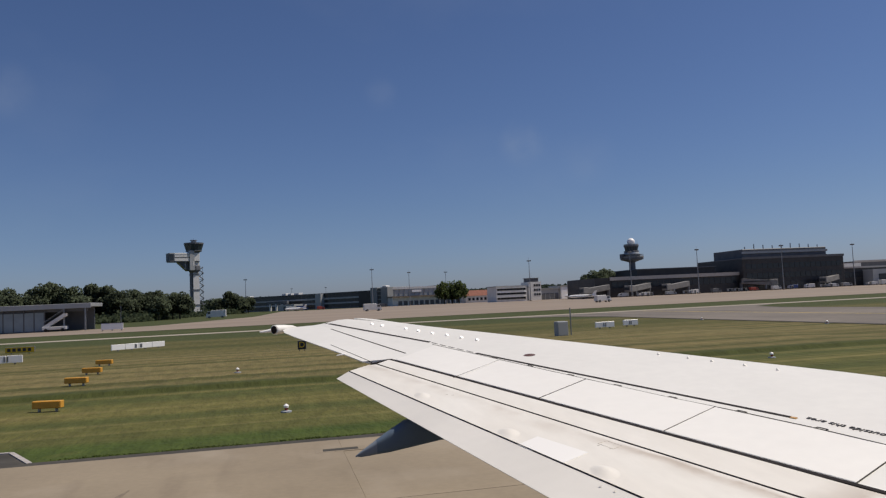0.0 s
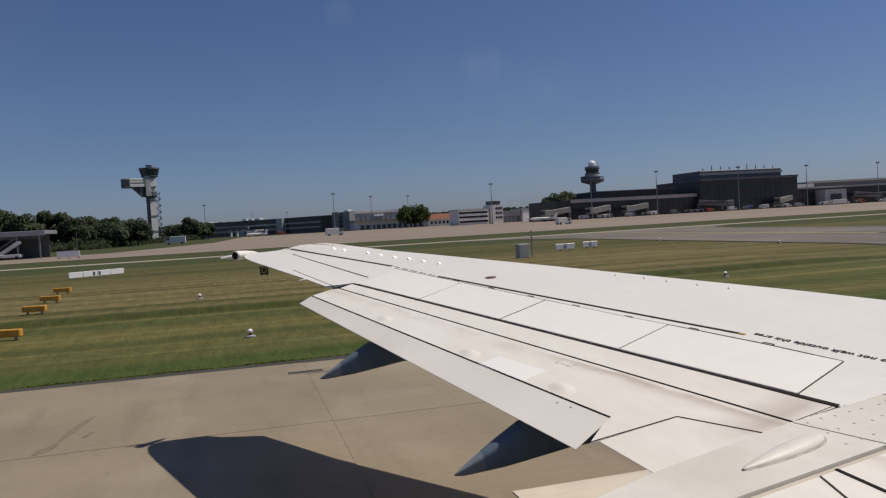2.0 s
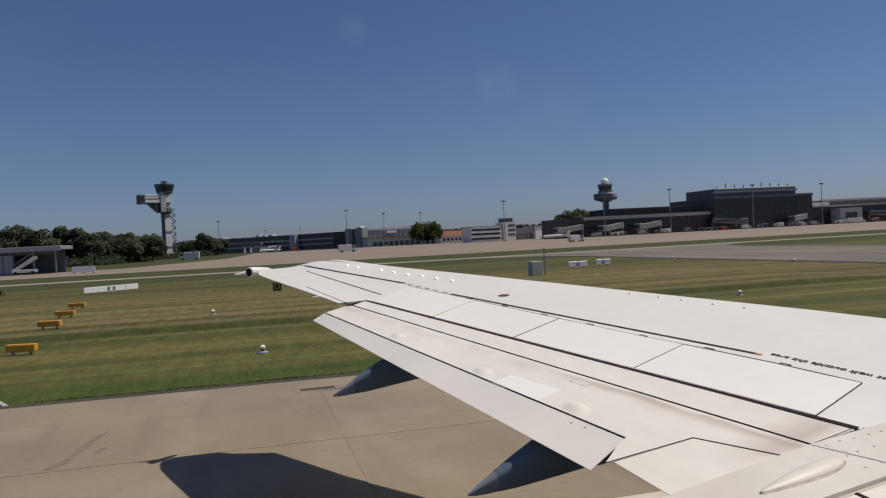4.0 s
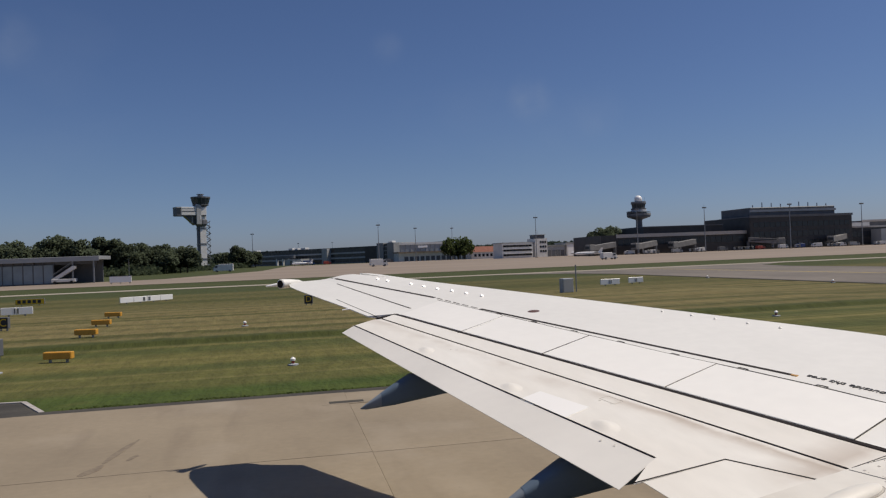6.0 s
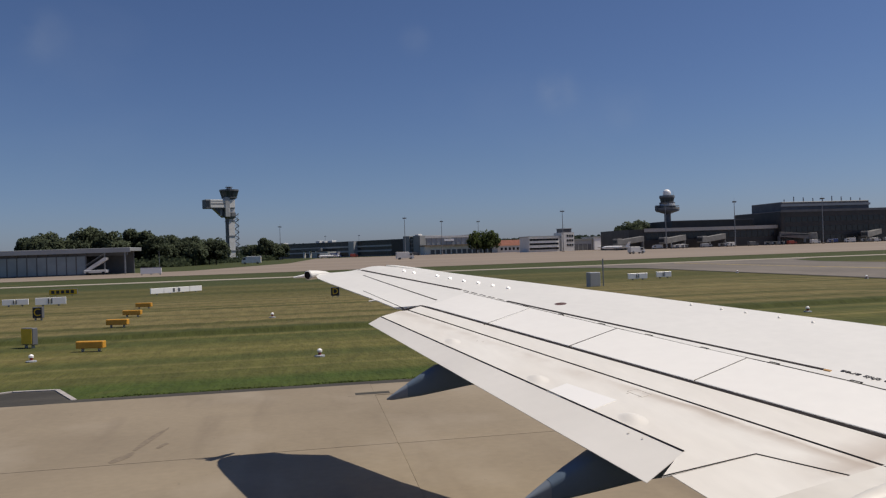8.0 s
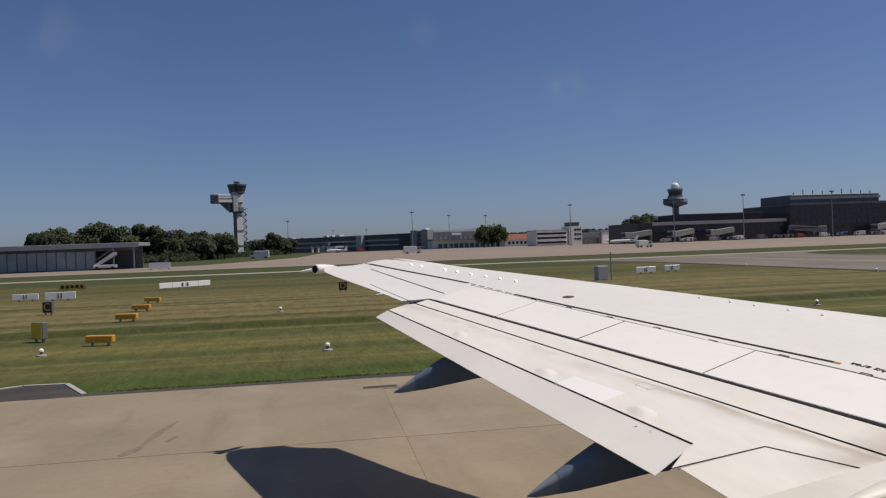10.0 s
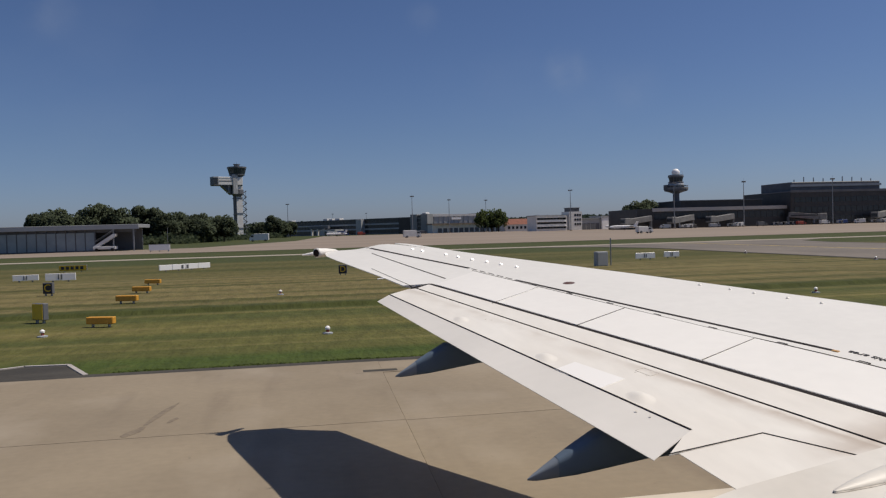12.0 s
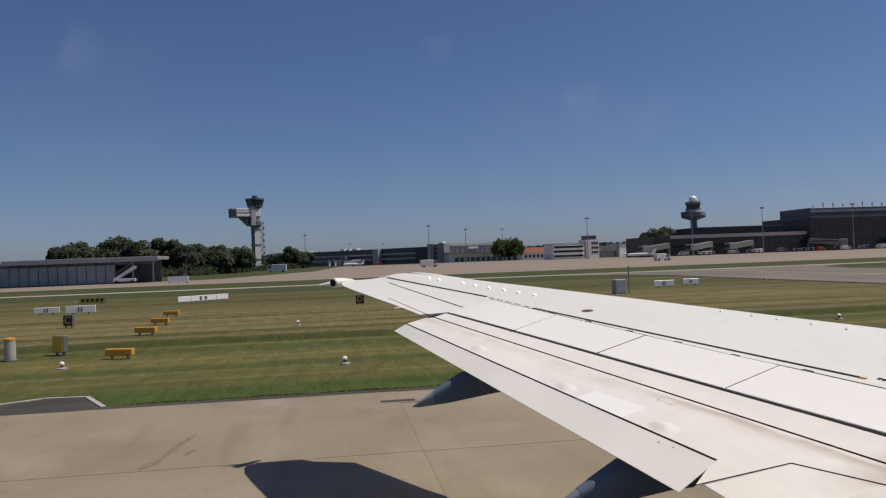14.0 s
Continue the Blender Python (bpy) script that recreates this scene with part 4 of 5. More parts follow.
for k in range(12):
    z = 9.0 + k * 2.9
    part("stair_landing", boxed((3.4, -2.0, z), (4.6 if k % 2 else 8.4, 2.0, z + 0.3)), M_STEEL, tower)
    ends = ((4.2, -1.2, z + 0.2), (8.0, -1.2, z + 2.9)) if k % 2 else ((8.0, -1.2, z + 0.2), (4.2, -1.2, z + 2.9))
    part("stair_flight", rodded(*ends, 0.42, 0.42, 5), M_GREYD, tower)
for x in (4.0, 8.2):
    part("stair_post", rodded((x, 1.2, 0), (x, 1.2, 44), 0.16, 0.16, 6), M_STEEL, tower)

# long dark terminal wing with a grey hall and a low pale shed
L1, R1 = Vector((-40.0, 735.0)), Vector((88.0, 585.0))
ang = math.degrees(math.atan2(R1.y - L1.y, R1.x - L1.x))
ln = (R1 - L1).length
pier = thing("terminal_pier", "long dark glazed terminal building with grey end block", "terminal", (L1.x, L1.y, 0), ang)
part("wall", boxed((0, 0, 0), (ln - 18, 26, 12.6)), M_GREYD, pier)
part("roof", boxed((-1, -1.0, 12.6), (ln - 17, 27, 13.3)), M_GREYD, pier)
for z in (3.9, 7.9):
    part("spandrel_band", boxed((0, -0.7, z), (ln - 20, 0, z + 1.3)), M_GREYW, pier)
part("ground_floor_band", boxed((0, -0.3, 0), (ln - 20, 0, 0.9)), M_CONCG, pier)
for z0, z1 in ((9.3, 12.2), (5.3, 7.8), (1.0, 3.8)):
    rows_of_panes(pier, "window", 2, ln - 22, 42, z0, z1, 0, M_GLASS, 0.45)
part("dark_bay", boxed((ln - 32, -1.0, 0), (ln - 18, 6, 13.0)), M_BLACK, pier)
for x in (ln - 18, ln - 7):
    part("end_pier", boxed((x, -2.4, 0), (x + 7, 26, 15.2), 0.1), M_ROOF, pier)
part("end_glazing", boxed((ln - 11, -1.6, 0), (ln - 7, 0, 14.4)), M_GLASS, pier)
for k in range(4):
    part("glazing_bar", boxed((ln - 11, -1.75, 3.2 * k + 2.4), (ln - 7, -1.55, 3.2 * k + 2.7)), M_GREYW, pier)
part("stair_core", boxed((ln * 0.60, -4.5, 0), (ln * 0.60 + 6.5, 0.2, 12.9), 0.1), M_GREYW, pier)
for x, w, h in ((0.34, 5, 1.8), (0.38, 4, 1.5), (0.42, 6, 1.6), (0.10, 3, 1.2)):
    part("roof_plant", boxed((ln * x, 4, 13.3), (ln * x + w, 9, 13.3 + h), 0.15), M_WHITE, pier)
part("roof_plant", boxed((ln - 12, 5, 14.2), (ln - 8, 10, 16.6), 0.3), M_WHITE, pier)
for x in (0.33, 0.37, 0.41):
    part("bridge_column", boxed((ln * x, -9, 0), (ln * x + 1.6, -7.6, 8.0)), M_WHITE, pier)
part("bridge_beam", boxed((ln * 0.32, -9.4, 6.0), (ln * 0.45, -7.2, 8.4), 0.1), M_GREYD, pier)
part("annexe", boxed((ln * 0.43, -16, 0), (ln * 0.43 + 20, -6, 5.0), 0.1), M_GREYW, pier)
for x in (7, 13):
    part("annexe_opening", boxed((ln * 0.43 + x, -16.2, 0), (ln * 0.43 + x + 4.4, -15.8, 3.6)), M_GLASS, pier)

hall = thing("cargo_hall", "large pale grey clad hall with darker end bay", "hall", (90, 588, 0), 9)
part("wall", boxed((0, 0, 0), (40, 30, 14.0)), M_GREYW, hall)
part("fascia", boxed((-0.3, -0.4, 13.0), (40.3, 30, 14.6)), M_WHITE, hall)
part("end_bay", boxed((40, -0.5, 0), (47, 30, 15.2)), M_ROOF, hall)
for k in range(9):
    part("cladding_rib", boxed((2 + k * 4.2, -0.25, 0), (2.5 + k * 4.2, 0, 13.0)), M_ROOF, hall)
part("name_board", boxed((17, -0.5, 10.4), (25, -0.1, 12.0)), M_PATCH, hall)
part("door", boxed((2, -0.35, 0), (9, -0.1, 7)), M_GREYD, hall)
shed = thing("cargo_shed", "low long pale shed with flat roof and shaded docks", "shed", (88, 571, 0), 9)
part("wall", boxed((0, 0, 0), (78, 12, 6.4)), M_WHITE, shed)
part("roof", boxed((-0.8, -2.4, 6.4), (78.8, 12.5, 7.4)), M_APRON, shed)
rows_of_panes(shed, "dock_door", 4, 74, 16, 0.2, 3.6, 0, M_GREYD, 1.2)

# open shed with blue-grey wall panels near the taxiway
shelter = thing("equipment_shelter", "blue-grey panelled shelter with flat roof and open bay", "shelter", (-80.0, 196.0, 0), -3)
rows_of_panes(shelter, "wall_panel", 0, 27, 12, 0.25, 4.6, 0.0, M_BLUEG, 0.22, 0.25)
part("plinth", boxed((0, -0.3, 0), (27, 0.2, 0.28)), M_GREYD, shelter)
part("back_wall", boxed((0, 7.6, 0), (36, 8.0, 5.6)), M_GREYD, shelter)
part("roof", boxed((1.0, -1.2, 5.55), (37.5, 9.2, 6.45), 0.08), M_ROOF, shelter)
part("roof_edge", boxed((0.9, -1.35, 5.3), (37.6, -1.2, 6.35)), M_GREYW, shelter)
part("ceiling_beam", boxed((0.5, 0.1, 4.6), (36.5, 0.5, 5.55)), M_GREYD, shelter)
for k in range(13):
    part("post", boxed((k * 2.25 - 0.12, -0.32, 0), (k * 2.25 + 0.12, -0.05, 5.4)), M_GREYD, shelter)
for x in (31.5, 36.2):
    part("post", boxed((x - 0.15, -0.9, 0), (x + 0.15, -0.6, 5.55)), M_STEEL, shelter)

# white office, small control building and pale hangar
office = thing("office_block", "white office building with ribbon windows", "office", (140, 468, 0), 13)
part("wall", boxed((0, 0, 0), (23, 12, 9.6)), M_WHITE, office)
part("roof", boxed((-0.4, -0.5, 9.6), (23.4, 12.4, 10.2)), M_GREYW, office)
for z in (1.4, 4.4, 7.2):
    rows_of_panes(office, "window", 0.6, 22.4, 9, z, z + 1.3, 0, M_GLASS, 0.2)
    part("sun_shade", boxed((0.2, -0.7, z + 1.4), (22.8, 0, z + 1.6)), M_PATCH, office)
ctrl = thing("small_tower_block", "white block with dark rooftop cabin", "office", (164.4, 473.6, 0), 13)
part("wall", boxed((0, 0, 0), (9.5, 10, 12.2)), M_WHITE, ctrl)
part("side_wall", boxed((-1.8, 1, 0), (0, 9, 9.0)), M_GREYW, ctrl)
part("cabin", boxed((1.0, 0.5, 12.2), (8.0, 8, 14.6), 0.2), M_GREYD, ctrl)
part("cabin_roof", boxed((0.6, 0.1, 14.6), (8.4, 8.4, 14.9)), M_GREYW, ctrl)
part("aerial", rodded((4.5, 4, 14.9), (4.5, 4, 18.0), 0.08, 0.04, 6), M_STEEL, ctrl)
for z in (3.2, 6.2, 9.2):
    rows_of_panes(ctrl, "window", 3.5, 9.0, 3, z, z + 1.4, 0, M_GLASS, 0.5)
grey_hall = thing("grey_hall", "long low grey hall between the white buildings", "hall", (174.1, 478.9, 0), 13)
part("wall", boxed((0, 0, 0), (15, 14, 7.0)), M_GREYW, grey_hall)
part("roof", boxed((-0.3, -0.6, 7.0), (15.3, 14.5, 7.8)), M_ROOF, grey_hall)
rows_of_panes(grey_hall, "dock_door", 0.5, 14.5, 4, 0.1, 4.2, 0, M_GREYD, 0.6)
store = thing("pale_hangar", "wide white hangar with flat roof and door panels", "hangar", (189.5, 481.5, 0), 13)
part("wall", boxed((0, 0, 0), (30, 14, 8.4)), M_WHITE, store)
part("roof", boxed((-0.4, -0.5, 8.4), (30.4, 14.5, 9.0)), M_GREYW, store)
rows_of_panes(store, "door_panel", 0.5, 29.5, 6, 0.1, 7.8, 0, M_PATCH, 0.15)

# dark main terminal
main = thing("main_terminal", "long dark bronze terminal with tall central block and roof plant", "terminal", (173, 388, 0), 0)
part("low_wall", boxed((0, 0, 0), (90, 40, 11.0)), M_BLACK, main)
part("low_roof_band", boxed((9, -0.6, 9.4), (90, 0.2, 11.3)), M_DIRT, main)
part("upper_wall", boxed((30, 8, 11.0), (80, 36, 15.0)), M_BLACK, main)
part("upper_roof", boxed((29.5, 7.5, 15.0), (80.5, 36.5, 15.5)), M_GREYD, main)
block = part("block", boxed((90, -4, 0), (158, 44, 19.0), 0.4), M_BLACK, main)
part("block_parapet", boxed((89.8, -4.3, 18.2), (158.2, -3.9, 19.5)), M_GREYD, block)
rows_of_panes(block, "window", 92, 156, 18, 12.6, 15.4, -4, M_GLASS, 0.4)
rows_of_panes(block, "window", 92, 156, 18, 7.0, 10.0, -4, M_GLASS, 0.4)
rows_of_panes(block, "window", 92, 156, 18, 1.2, 4.8, -4, M_GLASS, 0.4)
pent = part("penthouse", boxed((96, 4, 19.0), (153, 34, 24.5), 0.3), M_GREYD, main)
part("penthouse_band", boxed((95.5, 3.5, 21.8), (153.5, 4.1, 23.0)), M_GREYW, pent)
for k in range(9):
    part("roof_fin", boxed((99 + k * 6.2, 6, 24.5), (99.4 + k * 6.2, 6.4, 26.0 + (k * 7 % 4) * 0.5)), M_STEEL, pent)
part("east_wall", boxed((158, 0, 0), (330, 40, 11.0)), M_BLACK, main)
part("east_roof", boxed((158, -0.6, 10.6), (330, 40, 11.6)), M_DIRT, main)
part("east_upper", boxed((176, 8, 11.6), (300, 36, 15.0)), M_GREYD, main)
part("east_upper_band", boxed((175, 7.5, 14.2), (301, 8.1, 15.4)), M_DIRT, main)
part("white_gallery", boxed((158.3, 3, 11.6), (176, 9, 13.8)), M_WHITE, main)
rows_of_panes(main, "window", 10, 88, 22, 5.0, 8.4, 0, M_GLASS, 0.4)
rows_of_panes(main, "window", 160, 328, 40, 5.0, 8.4, 0, M_GLASS, 0.4)
porch = part("portal", boxed((174, -8, 0), (190, 0, 9.4)), M_GREYW, main)
part("portal_opening", boxed((178, -8.3, 0), (186, -7.6, 6.6)), M_GLASS, porch)

t2 = thing("radar_tower", "dark concrete control tower topped by a white radar dome", "control tower", (215, 425, 0), 0)
part("shaft", turned([(2.1, 0), (1.9, 20.4), (2.4, 21.2)], 14), M_GREYD, t2)
gal = part("gallery", turned([(2.4, 20.9), (4.6, 21.6), (6.7, 22.2), (7.0, 22.8), (7.0, 24.2), (6.7, 24.4)], 24), M_GREYD, t2, "dark saucer-shaped gallery")
part("gallery_rim", turned([(7.02, 23.3), (7.12, 23.3), (7.12, 24.3), (7.02, 24.3)], 24), M_CONCG, gal)
part("gallery_cabin", boxed((-7.3, -1.6, 22.9), (-5.0, 1.6, 25.9), 0.1), M_GREYD, gal)
for k in range(24):
    a = k * math.tau / 24
    part("rail_post", rodded((6.9 * math.cos(a), 6.9 * math.sin(a), 24.3), (6.9 * math.cos(a), 6.9 * math.sin(a), 25.3), 0.05, 0.05, 4), M_STEEL, gal)
part("gallery_rail", turned([(6.86, 25.2), (6.94, 25.2), (6.94, 25.35), (6.86, 25.35)], 24), M_STEEL, gal)
part("mid_drum", turned([(4.9, 24.3), (4.7, 26.4), (4.0, 27.2)], 18), M_CONE, t2, "pale tapered concrete drum")
cab2 = part("cab", turned([(3.6, 27.2), (4.1, 30.2)], 16), M_CABGLASS, t2)
part("cab_floor", turned([(4.5, 27.0), (4.6, 27.1), (4.6, 27.6), (4.4, 27.7)], 16), M_GREYD, cab2)
part("cab_roof", turned([(4.5, 30.2), (4.6, 30.9), (2.4, 31.3), (2.0, 31.6)], 16), M_GREYD, cab2)
for k in range(16):
    a = k * math.tau / 16
    part("mullion", rodded((3.64 * math.cos(a), 3.64 * math.sin(a), 27.4), (4.12 * math.cos(a), 4.12 * math.sin(a), 30.2), 0.07, 0.07, 4), M_GREYD, cab2)
part("cab_rail", turned([(4.4, 30.9), (4.48, 30.9), (4.48, 31.8), (4.4, 31.8)], 16), M_STEEL, cab2)
bm = bmesh.new()
bmesh.ops.create_icosphere(bm, subdivisions=3, radius=2.4, matrix=Matrix.Translation((0, 0, 33.2)))
part("radar_dome", bm, M_PATCH, t2, "white radome ball", smooth=True)
part("aerial", rodded((3.6, -1, 31.0), (3.6, -1, 34.5), 0.1, 0.05, 6), M_STEEL, t2)
part("lower_dish", turned([(0.2, 0), (1.2, 0.5), (1.5, 1.2)], 12, (3.4, -2, 12.4)), M_PATCH, t2)


def jet_bridge(x, y, turn):
    t = thing("jet_bridge", "grey passenger boarding bridge on wheeled legs", "jet bridge", (x, y, 0), turn, group="boarding bridges")
    bm = bmesh.new()
    box(bm, (-1.6, -16, 0), (1.6, 0, 2.9), 0.1)
    tun = part("tunnel", bm, M_CONCG, t)
    tun.matrix_basis = pose(0, 0, 4.4, 6, 0, 0)
    part("cab", boxed((-2.0, -19.5, 2.6), (2.0, -15.6, 6.2), 0.3), M_CONCG, t)
    part("cab_window", boxed((-1.6, -19.7, 3.6), (1.6, -19.4, 5.2)), M_GLASS, t)
    part("tunnel_stripe", boxed((-1.72, -15, 5.0), (-1.6, -1, 5.6)), M_GLASS, t)
    for sx in (-1.3, 1.3):
        part("leg", boxed((sx - 0.25, -13.4, 0.6), (sx + 0.25, -12.8, 3.6)), M_STEEL, t)
        part("wheel", rodded((sx - 0.25, -13.1, 0.5), (sx + 0.25, -13.1, 0.5), 0.5, 0.5, 12), M_TYRE, t)
    part("stair", boxed((2.0, -18, 0.2), (3.0, -14, 0.6)), M_STEEL, t).matrix_basis = pose(0, -4.5, 1.0, 35, 0, 0) @ Matrix.Translation((0, 4, 0))
    part("pedestal", turned([(0.9, 0), (0.9, 4.8)], 10), M_GREYD, t)
    return t


jet_bridge(180, 386, -72)
for x, turn in ((204, -64), (228, -70), (262, 66), (326, -62), (373, 68), (405, -60)):
    jet_bridge(x, 385, turn)

mast_a = mast(24.0)
mast_a.matrix_basis = pose(187, 372, 0)
for x, y in ((227, 372), (271, 360), (327, 372), (379, 372), (60, 470), (150, 430), (-20, 560), (96, 540), (128, 560), (430, 350), (20, 900), (60, 905)):
    copy_thing(mast_a, pose(x, y, 0, 0, 0, (x * 7) % 40 - 20))


# ---- vehicles and parked aircraft ----
def van(name, label, size, mat, cab_part=0.28, at=(0, 0, 0), turn=0.0):
    """A boxy vehicle: body, windows, bumper, wheels. size: length, width, height."""
    ln, wd, ht = size
    t = thing(name, label, name.replace("_", " "), at, turn, group="apron vehicles")
    b = part("body", boxed((-ln / 2, -wd / 2, 0.45), (ln / 2 - ln * cab_part, wd / 2, ht), 0.08), mat, t)
    c = part("cab", extruded([(ln / 2 - ln * cab_part, 0.45), (ln / 2, 0.45), (ln / 2, 0.45 + ht * 0.3), (ln / 2 - ln * 0.1, ht * 0.86), (ln / 2 - ln * cab_part, ht * 0.9)], -wd / 2 + 0.05, wd / 2 - 0.05), mat, t)
    c.matrix_basis = pose(0, 0, 0, 90, 0, 0)
    part("side_window", boxed((ln / 2 - ln * cab_part * 0.85, -wd / 2 - 0.01, ht * 0.55), (ln / 2 - ln * cab_part * 0.3, wd / 2 + 0.01, ht * 0.8)), M_GLASS, c).matrix_basis = pose(0, 0, 0, -90, 0, 0)
    part("bumper", boxed((ln / 2 - 0.1, -wd / 2, 0.35), (ln / 2 + 0.1, wd / 2, 0.65)), M_GREYD, t)
    for sx in (-0.32, 0.34):
        for sy in (-1, 1):
            w = part("wheel", rodded((ln * sx, sy * (wd / 2 - 0.25), 0.42), (ln * sx, sy * (wd / 2 + 0.02), 0.42), 0.42, 0.42, 14), M_TYRE, t)
            part("hub", rodded((ln * sx, sy * (wd / 2), 0.42), (ln * sx, sy * (wd / 2 + 0.05), 0.42), 0.2, 0.2, 10), M_STEEL, w)
    return t


van("box_truck", "white box truck on the apron", (8.0, 2.5, 3.3), M_WHITE, 0.25, (-24, 330, 0), 178)
van("box_truck", "white box truck on the apron", (7.0, 2.4, 3.0), M_WHITE, 0.28, (38, 300, 0), 4)
van("van", "white van on the apron", (5.4, 2.0, 2.3), M_WHITE, 0.35, (105, 230, 0), 10)
van("van", "red service van by the pier", (5.6, 2.1, 2.6), M_REDP, 0.35, (33, 560, 0), 4)
van("box_truck", "blue box truck by the pier", (8.5, 2.5, 3.6), M_BLUEP, 0.25, (20, 570, 0), 0)
van("box_truck", "white box truck by the pier", (8.0, 2.5, 3.6), M_WHITE, 0.25, (12, 572, 0), 0)
van("van", "dark van by the grey hall", (5.5, 2.1, 2.4), M_GREYD, 0.35, (77, 545, 0), 0)
van("airport_bus", "long white apron bus before the terminal portal", (12.5, 2.6, 3.0), M_WHITE, 0.16, (352, 374, 0), 2)
rng = random.Random(11)
for k, x in enumerate((185, 197, 211, 226, 238, 265, 276, 288, 297, 313, 327, 341, 355, 371, 387)):
    mat = (M_WHITE, M_WHITE, M_GREYW, M_WHITE, M_GREYD, M_REDP, M_WHITE, M_BLUEP)[k % 8]
    word = {M_WHITE.name: "white", M_GREYW.name: "grey", M_GREYD.name: "dark", M_REDP.name: "red", M_BLUEP.name: "blue"}[mat.name]
    van("van", word + " service van parked along the terminal", (5.2 + rng.random(), 2.0, 2.1 + 0.5 * rng.random()), mat, 0.34, (x, 374 + rng.uniform(-2, 5), 0), rng.choice((0, 180)) + rng.uniform(-12, 12))


def airliner(at, turn, scale, label):
    """A small parked jet: fuselage, wings, fin, tailplane, engines."""
    t = thing("parked_aircraft", label, "aircraft", at, turn, group="parked aircraft")
    bm = turned([(0.15, -14), (0.7, -12), (1.35, -7), (1.5, 0), (1.5, 8), (1.2, 11), (0.6, 12.6), (0.1, 13.2)], 16)
    f = part("fuselage", bm, M_PATCH, t, smooth=True)
    f.matrix_basis = pose(0, 0, 3.0, 0, 90, 0)
    f.scale = (scale,) * 3
    for s in (-1, 1):
        part("wing", extruded([(2, s * 1.0), (-3, s * 12.5), (-4.4, s * 12.5), (-3, s * 1.0)], 2.2, 2.45), M_GREYW, t)
        part("engine", rodded((-6, s * 2.4, 3.6), (-9.5, s * 2.4, 3.6), 0.8, 0.6, 12), M_GREYW, t)
        part("tailplane", extruded([(-11.5, 0), (-13.2, s * 4.6), (-14.2, s * 4.6), (-13.8, 0)], 7.6, 7.75), M_WHITE, t)
        part("main_gear", rodded((-1, s * 2, 0), (-1, s * 2, 2.3), 0.35, 0.2, 8), M_TYRE, t)
    fin = part("fin", extruded([(-9.5, 3.8), (-12.4, 8.0), (-14.4, 8.0), (-13.2, 3.8)], -0.15, 0.15), M_PATCH, t)
    fin.matrix_basis = pose(0, 0, 0, 90, 0, 0)
    part("nose_gear", rodded((9.5, 0, 0), (9.5, 0, 1.8), 0.25, 0.12, 8), M_TYRE, t)
    part("window_line", boxed((-8, -1.56, 3.2), (9, 1.56, 3.5)), M_GLASS, t)
    return t


airliner((160, 376, 0), 160, 1.0, "white business jet parked before the hangar").scale = (0.55, 0.55, 0.55)
airliner((190, 455, 0), 172, 1.0, "white jet parked before the pale hangar").scale = (0.62, 0.62, 0.62)
airliner((14, 535, 0), 175, 1.0, "white jet standing on the far apron").scale = (0.55, 0.55, 0.55)

def baggage_cart(x, y, turn):
    """A roofed baggage trolley with a drawbar."""
    t = thing("baggage_cart", "grey roofed baggage cart by the terminal", "baggage cart", (x, y, 0), turn, group="baggage carts")
    part("bed", boxed((-1.5, -0.75, 0.45), (1.5, 0.75, 0.6)), M_GREYD, t)
    part("roof", boxed((-1.55, -0.8, 1.85), (1.55, 0.8, 1.95), 0.03), M_GREYW, t)
    part("end_panel", boxed((-1.5, -0.75, 0.6), (-1.42, 0.75, 1.85)), M_CONE, t)
    part("end_panel", boxed((1.42, -0.75, 0.6), (1.5, 0.75, 1.85)), M_CONE, t)
    part("drawbar", rodded((1.5, 0, 0.45), (2.5, 0, 0.35), 0.05, 0.04, 6), M_STEEL, t)
    for px in (-1.1, 1.1):
        for py in (-0.65, 0.65):
            part("wheel", rodded((px, py - 0.08, 0.22), (px, py + 0.08, 0.22), 0.22, 0.22, 10), M_TYRE, t)
    return t


cart = baggage_cart(190, 369, 8)
for k, x in enumerate((193.6, 197.2, 218, 221.6, 246, 249.6, 253.2, 282, 305, 308.6, 334, 364)):
    copy_thing(cart, pose(x, 369 + (k * 5) % 7 * 0.5, 0, 0, 0, 5 + (k * 37) % 11 - 5))

# stair truck under the shelter's open end
st = thing("boarding_stairs", "white mobile boarding stairs at the open bay", "boarding stairs", (-50.5, 193.5, 0), 0)
part("chassis", boxed((-2.6, -1.0, 0.5), (2.6, 1.0, 1.2), 0.05), M_WHITE, st)
part("stair_ramp", extruded([(-2.6, 1.2), (2.0, 4.2), (2.6, 4.2), (2.6, 3.6), (-1.8, 0.9)], -0.8, 0.8), M_WHITE, st).matrix_basis = pose(0, 0, 0, 90, 0, 0)
for s in (-0.85, 0.85):
    part("handrail", rodded((-2.4, s, 2.2), (2.1, s, 5.2), 0.05, 0.05, 6), M_STEEL, st)
    for x in (-1.8, 1.8):
        part("wheel", rodded((x, s - 0.15, 0.4), (x, s + 0.15, 0.4), 0.4, 0.4, 12), M_TYRE, st)

# red-roofed house before the woods
house = thing("brick_house", "low house with a red tiled roof", "house", (139, 545, 0), 4)
part("wall", boxed((0, 0, 0), (22, 10, 5)), M_WHITE, house)
part("roof", extruded([(-0.6, 5.0), (10.6, 5.0), (5.0, 9.2)], -0.6, 22.6), M_BRICK, house).matrix_basis = pose(0, 0, 0, 90, 0, 90)
rows_of_panes(house, "window", 1.5, 20.5, 6, 1.6, 3.6, 0, M_GLASS, 1.4)


